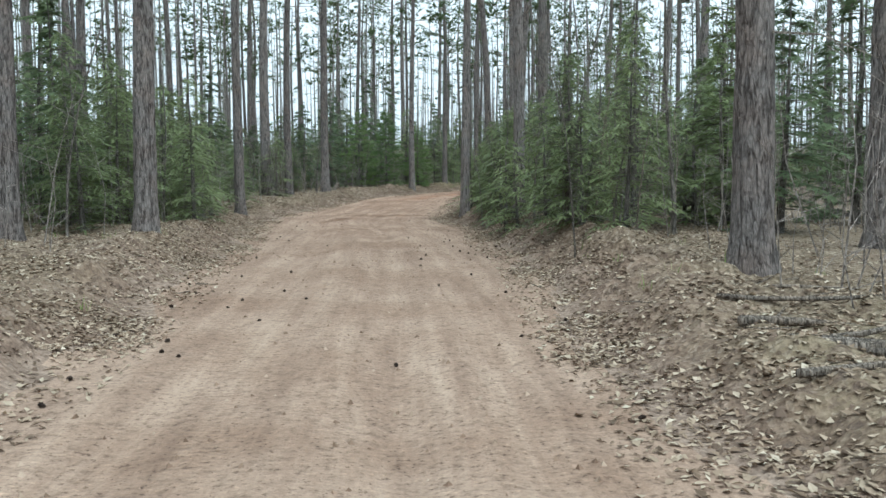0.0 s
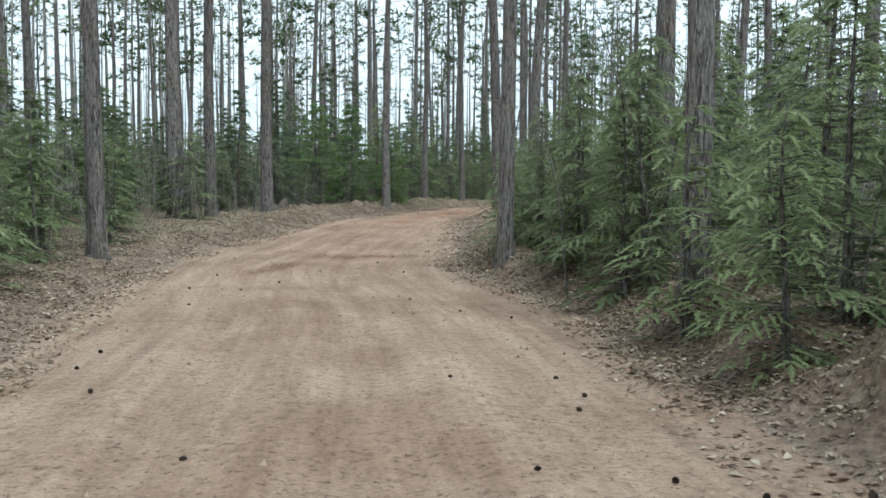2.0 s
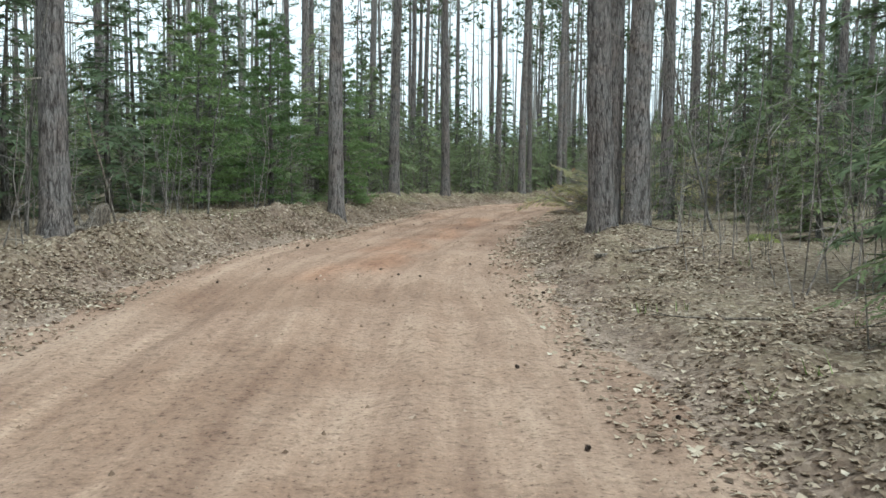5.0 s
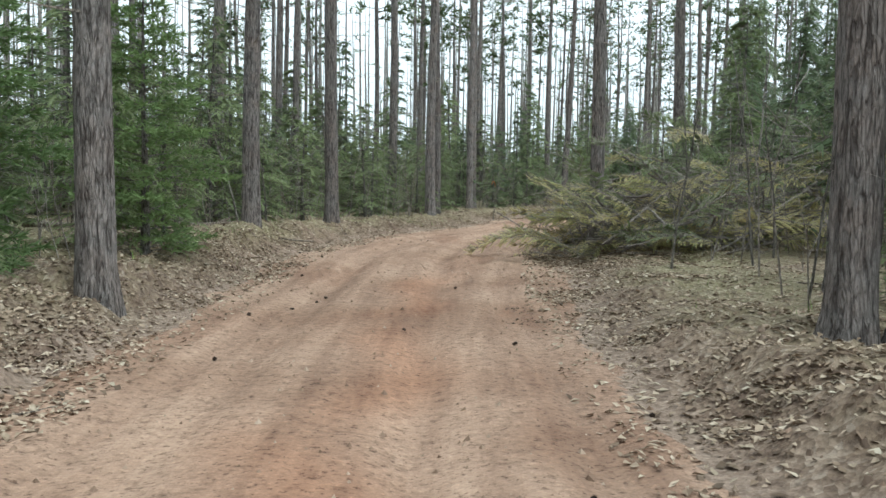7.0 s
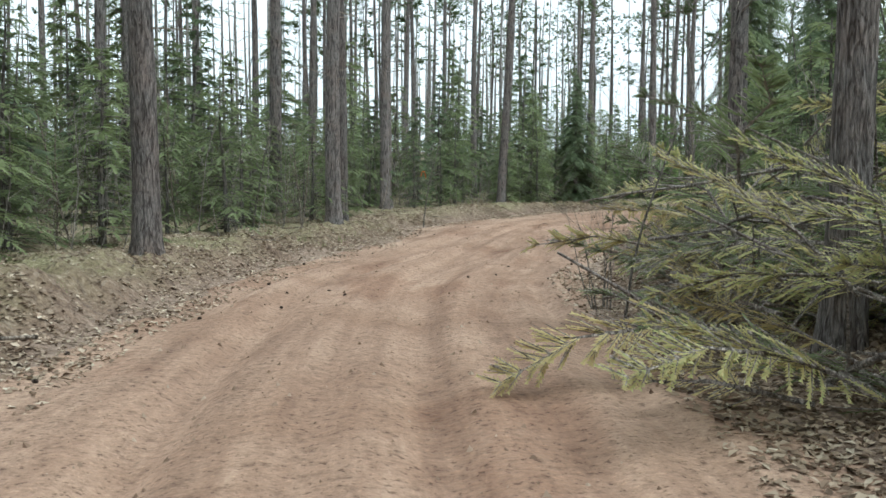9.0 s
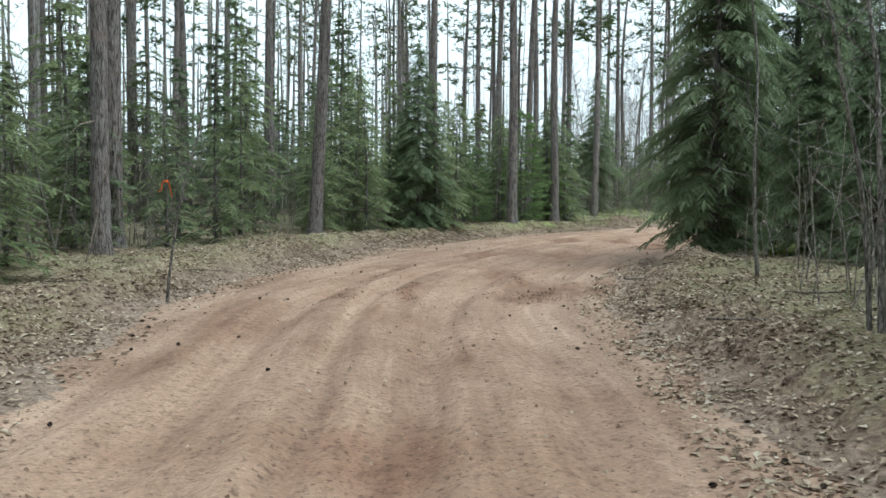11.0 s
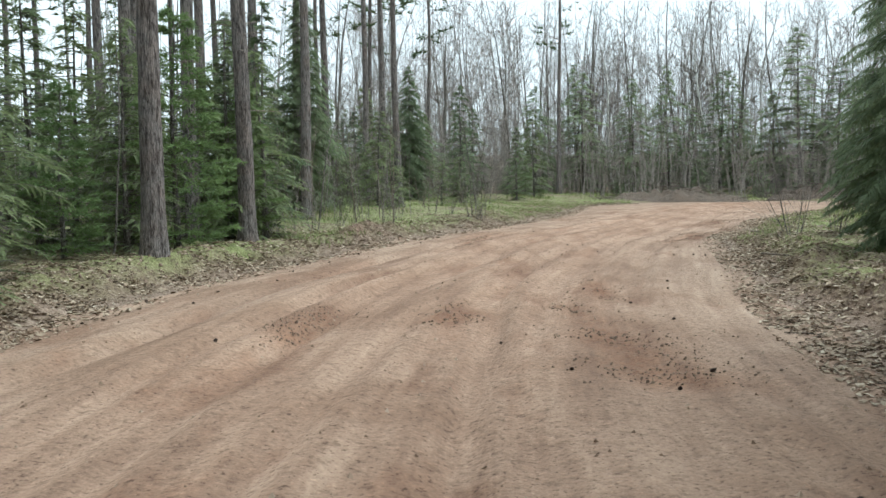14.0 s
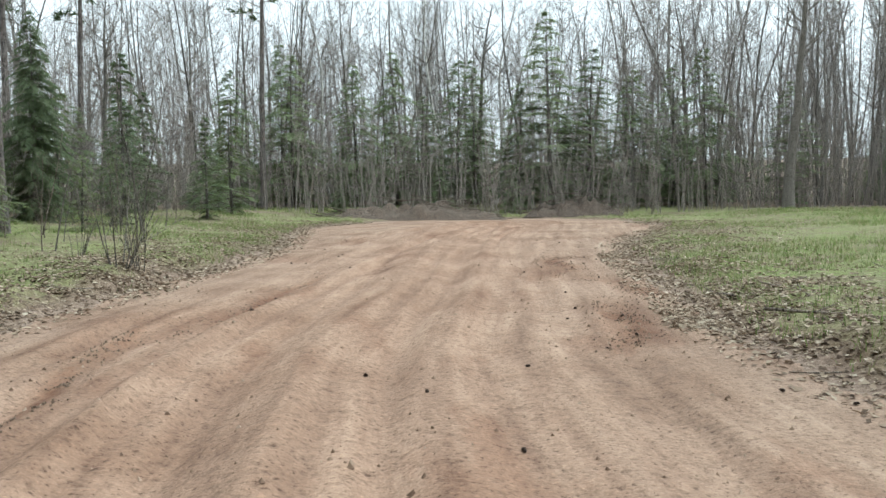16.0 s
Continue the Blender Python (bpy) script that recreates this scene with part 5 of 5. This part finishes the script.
def bank_lumps():
    """Earth clods pushed up along both banks, darker ones where the wheels tore the road."""
    r = random.Random(63)
    on_bank = lambda x, y, s, lat, e, u: (s > -2) & (s < 122) & (u < np.exp(-(((e - 0.6) / 0.55) ** 2))) & (NOISE.at(x / 1.3, y / 1.3) > 0.4)
    me = lump_mesh("earth_lumps", scatter(731, 5200, -9, 51, -2, 108, on_bank), r, 0.008, 0.036, TORN_SOIL)
    tagged(new("earth_lumps", me), "lumps of turned-up dark earth along the banks", "soil", kind="stuff")
    dark_bank = lambda x, y, s, lat, e, u: (s > 64) & (s < 114) & (u < np.exp(-(((e - 0.35) / 0.5) ** 2)) * np.where(lat > 0, 1.0, 0.35)) & (NOISE.at(x / 1.9 + 7, y / 1.9) > 0.45)
    torn = lambda x, y, s, lat, e, u: u < (blots(SCUFFS, x, y) + blots(SOIL_HEAPS, x, y)) * (NOISE.at(x / 0.5, y / 0.5) > 0.42)
    places = scatter(733, 2600, 4, 51, 62, 100, dark_bank) + scatter(734, 4200, -4, 60, 30, 100, torn)
    tagged(new("torn_earth", lump_mesh("torn_earth", places, r, 0.005, 0.017, TORN_SOIL)), "dark moist clods where wheels tore the sand", "soil", kind="stuff")


bank_lumps()


def grass_stuff():
    r = np.random.RandomState(8)
    n = 64000
    x, y = np.concatenate([r.uniform(38, 84, 54000), r.uniform(-12, 20, 10000)]), np.concatenate([r.uniform(78, 116, 54000), r.uniform(2, 90, 10000)])
    near = way_at(x, y)
    s, lat, half = near
    e = np.abs(lat) - half
    sod = np.interp(s, [-10, 0, 8, 20, 48, 63, 84, 97, 108, 118], [0.4, 0.4, 0.25, 0.05, 0.1, 0.3, 0.2, 0.35, 0.9, 1.0])
    keep = (e > 0.25) & (e < 13) & (r.rand(n) < sod * np.clip(0.42 + 3.6 * NOISE.layers(x, y, 3.0, 3), 0, 1))
    x, y = x[keep], y[keep]
    z = ground_z(x, y, tuple(v[keep] for v in near))
    verts, faces = [], []
    for i in range(len(x)):
        for b in range(6):
            w, h, lean = r.rand() * 6.3, 0.05 + 0.12 * r.rand(), 0.02 + 0.09 * r.rand()
            px, py = x[i] + 0.06 * r.randn(), y[i] + 0.06 * r.randn()
            k = len(verts)
            verts += [(px - 0.006 * math.sin(w), py + 0.006 * math.cos(w), z[i] - 0.01), (px + 0.006 * math.sin(w), py - 0.006 * math.cos(w), z[i] - 0.01), (px + lean * math.cos(w), py + lean * math.sin(w), z[i] + h)]
            faces.append((k, k + 1, k + 2))
    tagged(new("grass", mesh_of("grass", verts, faces, GRASS)), "thin short green and straw-coloured grass", "grass", kind="stuff")


grass_stuff()


def pine_cones():
    """Cones lie singly on the sand."""
    r = random.Random(21)
    sp = Soup()
    for ring in range(7):
        t = ring / 6
        z, rad = 0.01 + 0.05 * t, 0.026 * math.sin(math.pi * (0.16 + 0.78 * t))
        for q in range(7):
            w = 2 * math.pi * (q + 0.5 * (ring % 2)) / 7
            c, s = math.cos(w), math.sin(w)
            a, b = Vector((c * rad * 0.5 - s * 0.009, s * rad * 0.5 + c * 0.009, z)), Vector((c * rad * 0.5 + s * 0.009, s * rad * 0.5 - c * 0.009, z))
            tip = Vector((c * (rad + 0.006), s * (rad + 0.006), z + 0.009))
            sp.face(a, b, tip)
            sp.face(b, a, Vector((c * rad * 0.6, s * rad * 0.6, z - 0.006)), )
    sp.tube([(0, 0, 0.002), (0, 0, 0.02), (0, 0, 0.045), (0, 0, 0.062)], [0.008, 0.019, 0.015, 0.004], 7, True)
    me = sp.mesh("pine_cone", CONE_BROWN)
    made = 0
    while made < 280:
        k = r.randrange(FIRST + 2, len(LINE) - 20)
        t = r.random()
        p = LINE[k, :2] * (1 - t) + LINE[k + 1, :2] * t
        d = LINE[k + 1, :2] - LINE[k, :2]
        if r.random() > np.hypot(*d) / STEP[FIRST:].max():
            continue
        d = d / np.hypot(*d)
        u = r.choice((-1, 1)) * LINE[k, 2] * (1 - abs(r.gauss(0, 0.38)))
        x, y = float(p[0] + d[1] * u), float(p[1] - d[0] * u)
        ob = new("pine_cone", me)
        ob.matrix_world = Matrix.Translation((x, y, z_at(x, y) + 0.012)) @ Euler((radians(90 + r.uniform(-15, 15)), 0, r.random() * 6.3)).to_matrix().to_4x4() @ Matrix.Scale(r.uniform(0.55, 0.8), 4)
        tagged(ob, "small dark brown pine cone lying on the sand", "pine cone", "pine cones on the road")
        made += 1


pine_cones()


def stick_mesh(seed, long, rad, twigs, mat=DEAD_WOOD):
    r = random.Random(seed)
    sp = Soup()
    pts = [Vector((-long / 2, 0, 0))]
    d = Vector((1, 0, 0))
    for k in range(6):
        d = (d + Vector((0, rnd(r, -0.22, 0.22), rnd(r, -0.05, 0.05)))).normalized()
        pts.append(pts[-1] + d * long / 6)
    sp.tube(pts, [rad * (1 - 0.1 * k) for k in range(7)], 6, True)
    for k in range(twigs):
        p = r.choice(pts[1:-1])
        q = Vector((rnd(r, 0.2, 1), rnd(r, -1, 1), rnd(r, 0, 0.4))).normalized() * long * rnd(r, 0.12, 0.3)
        sp.tube([p, p + q * 0.5, p + q], [rad * 0.5, rad * 0.35, rad * 0.1], 3)
    return sp.mesh("stick", mat, True)


def sticks():
    r = random.Random(31)
    meshes = [stick_mesh(60 + k, 1.0, 0.012, k % 4) for k in range(6)]
    made = 0
    while made < 130:
        k = r.randrange(FIRST, len(LINE) - 20)
        d = LINE[k + 1, :2] - LINE[k, :2]
        if r.random() > np.hypot(*d) / STEP[FIRST:].max():
            continue
        d = d / np.hypot(*d)
        u = r.choice((-1, 1)) * (LINE[k, 2] + r.uniform(-0.5, 3.5))
        x, y = float(LINE[k, 0] + d[1] * u), float(LINE[k, 1] - d[0] * u)
        long = r.uniform(0.3, 1.6) if abs(u) > LINE[k, 2] + 0.4 else r.uniform(0.15, 0.5)
        ob = new("stick", r.choice(meshes))
        ob.matrix_world = Matrix.Translation((x, y, z_at(x, y) + 0.02)) @ Euler((0, r.uniform(-0.06, 0.06), r.random() * 6.3)).to_matrix().to_4x4() @ Matrix.Diagonal((long, long, max(long, 0.7), 1))
        tagged(ob, "dry grey-brown fallen stick on the leaves", "stick", "fallen sticks along the road")
        made += 1
    # cut branch logs on the leaves near the start, a fallen trunk under the pines
    for x, y, turn, long, rad in ((3.2, 6.7, -8, 1.6, 0.04), (3.15, 5.95, -4, 1.4, 0.065), (3.5, 7.5, -28, 2.0, 0.024), (2.9, 5.2, 6, 1.5, 0.03), (3.8, 8.2, -22, 2.2, 0.022), (3.3, 6.3, 12, 1.5, 0.028), (3.6, 5.5, -18, 1.6, 0.03), (1.28, 65.92, 15, 2.6, 0.07), (-0.7, 63.62, -12, 2.2, 0.06), (3.84, 45.2, 30, 1.8, 0.03)):
        ob = new("fallen_log", stick_mesh(int(90 + x * 10 + y), long, rad, 2))
        ob.matrix_world = Matrix.Translation((x, y, z_at(x, y) + rad * 0.7)) @ Matrix.Rotation(radians(turn), 4, "Z")
        tagged(ob, "weathered cut branch log lying on dry leaves", "log", "cut logs beside the road")


sticks()


def bough_mesh(seed, green):
    """A cut conifer bough: stem with needle sprays on both sides."""
    r = random.Random(seed)
    stem, leaf = Soup(), Soup()
    pts = [Vector((0, 0, 0)), Vector((0.5, rnd(r, -0.08, 0.08), 0.1)), Vector((1.0, rnd(r, -0.15, 0.15), 0.1)), Vector((1.5, rnd(r, -0.2, 0.2), 0.0))]
    stem.tube(pts, [0.016, 0.012, 0.008, 0.003], 4)
    for k in range(34):
        t = rnd(r, 0.12, 1) * 2.98
        i = int(t)
        p = pts[i].lerp(pts[i + 1], t - i)
        reach = 0.12 + 0.36 * (1 - t / 3) * rnd(r, 0.5, 1)
        for sgn in (1, -1):
            d = Vector((0.75, sgn * rnd(r, 0.5, 1), rnd(r, -0.3, 0.35))).normalized()
            stem.tube([p, p + d * reach], [0.005, 0.0015], 3)
            if r.random() < 0.9:
                spray(leaf, p, d, Vector((rnd(r, -0.4, 0.4), rnd(r, -0.4, 0.4), 1)), reach, 0.024, max(7, int(reach / 0.028)), r)
    return stem.mesh("stem", TWIGS), leaf.mesh("needles", green)


def brush_piles():
    """Heaps of cut boughs and bent saplings beside the road."""
    r = random.Random(44)
    kinds = [bough_mesh(400 + k, BROWN_NEEDLES if k % 5 else FIR_GREEN) for k in range(6)]
    poles = [stick_mesh(80 + k, 2.4, 0.022, 5, TWIGS) for k in range(3)]
    logs = [stick_mesh(86 + k, 2.4, 0.022, 4) for k in range(3)]

    def heap(name, label, x, y, a, b, high, n, leafy):
        z0 = z_at(x, y)
        root = tagged(new(name), label, "brush pile", "heaps of cut brush")
        root.matrix_world = Matrix.Translation((x, y, z0))
        for k in range(n):
            w, q = r.random() * 6.3, math.sqrt(r.random())
            px, py = a * q * math.cos(w), b * q * math.sin(w)
            up = high * (1 - q * q) * rnd(r, 0.1, 1.0) + z_at(x + px, y + py) - z0
            turn = Euler((rnd(r, -0.6, 0.6), rnd(r, -0.55, 0.25), r.random() * 6.3)).to_matrix().to_4x4()
            m = Matrix.Translation((px, py, up)) @ turn @ Matrix.Scale(rnd(r, 0.7, 1.25), 4)
            if r.random() < leafy:
                stem, leaf = r.choice(kinds)
                ob = part_of("bough", stem, root)
                ob.matrix_local = m
                part_of("needles", leaf, ob)
            else:
                ob = part_of("pole", r.choice(poles), root)
                ob.matrix_local = m

    for x, y, a, b, high, n in ((8.1, 60.7, 0.8, 1.5, 0.9, 56), (9.2, 59.6, 1.4, 1.5, 1.5, 62), (11.2, 59.4, 1.6, 1.6, 2.2, 66), (9.2, 62.9, 1.0, 1.6, 1.5, 60), (10.8, 62.4, 1.5, 1.6, 2.4, 70), (13.0, 61.2, 1.5, 2.0, 2.6, 60), (11.0, 65.4, 1.0, 1.3, 1.3, 44)):
        heap("brush_pile", "tangled heap of withering cut fir boughs beside the sand", x, y, a, b, high, n, 0.7)
    for x, y, turn, long in ((80.36, 106.75, -72, 4.6), (84.16, 99.35, -84, 2.6)):
        name, label = "slash_pile", "low ridge of dark earth and dead logging slash"
        root = tagged(new(name), label, "brush pile", "heaps of cut brush")
        root.matrix_world = Matrix.Translation((x, y, z_at(x, y))) @ Matrix.Rotation(radians(turn), 4, "Z")
        sp, nx, ny = Soup(), 46, 14
        for i in range(nx):
            for j in range(ny):
                u, v = 2 * i / (nx - 1) - 1, 2 * j / (ny - 1) - 1
                edge = max(0.0, 1 - abs(u) ** 3) * max(0.0, 1 - v * v)
                h = edge * (0.55 + 0.5 * noise.noise((u * 4 + x, v * 2, 1)) + 0.35 * noise.noise((u * 13, v * 5, x)))
                sp.v.append(Vector((u * long, v * 1.3, max(h, 0) * 1.2 - 0.06)))
        sp.f = [(i * ny + j, (i + 1) * ny + j, (i + 1) * ny + j + 1, i * ny + j + 1) for i in range(nx - 1) for j in range(ny - 1)]
        part_of("mound", sp.mesh("mound", TURNED_EARTH, True), root, "ridge of turned-up brown earth")
        for k in range(int(long * 9)):
            ob = part_of("pole", r.choice(logs), root)
            u = rnd(r, -0.95, 0.95)
            turn2 = Euler((0, rnd(r, -0.2, 0.2), rnd(r, -0.5, 0.5))).to_matrix().to_4x4()
            ob.matrix_local = Matrix.Translation((u * long, rnd(r, -0.9, 0.7), rnd(r, 0.25, 1.1) * (1 - u * u) + 0.1)) @ turn2 @ Matrix.Diagonal((rnd(r, 0.4, 1.0), rnd(r, 0.6, 1.0), rnd(r, 0.7, 1.6), 1))


brush_piles()


def shrubs():
    r = random.Random(52)
    kinds = [make_shrub(500 + k, 1.7, 7, GREY_BARK, "bare_shrub", "leafless grey-brown many-stemmed roadside shrub") for k in range(3)]
    for x, y, k in ((49.06, 101.95, 1.3), (49.36, 101.75, 1.1), (47.86, 104.15, 0.7), (51.16, 104.35, 0.8), (53.66, 104.85, 0.6), (43.66, 90.25, 1.1), (44.56, 89.55, 0.9), (41.66, 102.35, 0.8), (44.06, 103.55, 0.9), (46.26, 103.25, 0.7), (39.16, 101.35, 0.7),
                    (-3.36, 51.3, 0.6), (-4.36, 50.2, 0.6), (-2.86, 50.4, 0.5), (8.81, 65.18, 0.8), (9.44, 59.6, 0.9), (11.1, 63.62, 1.0), (-2.45, 62.52, 0.8), (-0.82, 64.81, 0.8), (3.06, 73.35, 0.8), (6.26, 75.35, 0.8)):
        set_down(r.choice(kinds), x, y, r.random() * 6.3, k, k)
    for n in range(40):
        k = r.randrange(FIRST, len(LINE) - 12)
        d = LINE[k + 1, :2] - LINE[k, :2]
        d = d / np.hypot(*d)
        u = r.choice((-1, 1)) * (LINE[k, 2] + r.uniform(1.6, 6))
        if u > 0 and LENGTH[k] > 100:
            continue
        set_down(r.choice(kinds), float(LINE[k, 0] + d[1] * u), float(LINE[k, 1] - d[0] * u), r.random() * 6.3, r.uniform(0.4, 0.9), r.uniform(0.5, 1.0))
    clear_away(kinds)


shrubs()


def stump_with_roots(x, y):
    """An old uprooted stump: a short broken stem with bent roots."""
    r = random.Random(71)
    root = tagged(new("tree_stump"), "weathered uprooted stump with bare twisted roots", "stump")
    root.matrix_world = Matrix.Translation((x, y, z_at(x, y)))
    body = Soup()
    body.tube([(0, 0, -0.1), (0.03, 0.02, 0.12), (0.1, 0.05, 0.3), (0.2, 0.06, 0.46), (0.24, 0.05, 0.5)], [0.19, 0.16, 0.13, 0.1, 0.03], 11, True)
    part_of("stem", body.mesh("stem", DEAD_WOOD, True), root)
    for k in range(8):
        w, long = k * 0.785 + rnd(r, -0.3, 0.3), rnd(r, 0.35, 0.75)
        d, sp = Vector((math.cos(w), math.sin(w), 0)), Soup()
        sp.tube([d * 0.1 + Vector((0, 0, 0.12)), d * long * 0.5 + Vector((0, 0, rnd(r, 0.1, 0.35))), d * long * 0.85 + Vector((0, 0, rnd(r, 0.05, 0.3))), d * long + Vector((0, 0, rnd(r, -0.05, 0.3)))], [0.055, 0.042, 0.026, 0.008], 6)
        part_of("root", sp.mesh("root", DEAD_WOOD, True), root)


stump_with_roots(-3.9, 47.9)


def ribbon(x, y, z):
    """A strip of orange marking tape knotted round a sapling, its two ends hanging."""
    m, nt, b = material("orange_tape", 0.5)
    tone = noise_of(nt, nt.nodes.new("ShaderNodeTexCoord").outputs["Object"], 40, 3)
    nt.links.new(ramp(nt, tone, [(0.3, (0.62, 0.12, 0.02)), (0.7, (0.85, 0.22, 0.05))]), b.inputs["Base Color"])
    root = tagged(new("marking_ribbon"), "orange marking ribbon knotted round a bare sapling", "ribbon")
    root.matrix_world = Matrix.Translation((x, y, z))
    loop = Soup()
    ring = [Vector((0.03 * math.cos(0.7 * k), 0.03 * math.sin(0.7 * k), 0)) for k in range(10)]
    for p, q in zip(ring, ring[1:]):
        loop.face(p - Vector((0, 0, 0.014)), q - Vector((0, 0, 0.014)), q + Vector((0, 0, 0.014)), p + Vector((0, 0, 0.014)))
    part_of("loop", loop.mesh("loop", m), root)
    for turn, long in ((0.4, 0.2), (2.3, 0.14)):
        end, d = Soup(), Vector((math.cos(turn), math.sin(turn), 0))
        pts = [d * 0.03, d * 0.06 + Vector((0, 0, -0.3 * long)), d * 0.07 + Vector((0.01, 0, -0.7 * long)), d * 0.1 + Vector((0, 0.01, -long))]
        side = Vector((-d.y, d.x, 0.2)) * 0.014
        for p, q in zip(pts, pts[1:]):
            end.face(p - side, q - side, q + side, p + side)
        part_of("tape_end", end.mesh("tape_end", m), root)


ribbon(13.43, 81.55, 1.62)


def moss_hummocks():
    """Low cushions of moss over old stumps under the spruces."""
    for x, y, size in ((25.9, 81.0, 0.45), (26.8, 81.6, 0.3), (6.2, 46.4, 0.28)):
        bm = bmesh.new()
        bmesh.ops.create_icosphere(bm, subdivisions=3, radius=1.0)
        for v in bm.verts:
            k = 1 + 0.25 * noise.noise(v.co * 1.7 + Vector((x, y, 0))) + 0.1 * noise.noise(v.co * 6)
            v.co = Vector((v.co.x * size * k, v.co.y * size * k * 0.8, max(v.co.z, -0.2) * size * k * 0.55))
        me = bpy.data.meshes.new("moss_hummock")
        bm.to_mesh(me)
        bm.free()
        me.materials.append(MOSS)
        me.polygons.foreach_set("use_smooth", [True] * len(me.polygons))
        ob = tagged(new("moss_hummock", me), "low rounded cushion of yellow-green moss", "moss", "moss cushions under the spruces")
        ob.matrix_world = Matrix.Translation((x, y, z_at(x, y)))


moss_hummocks()
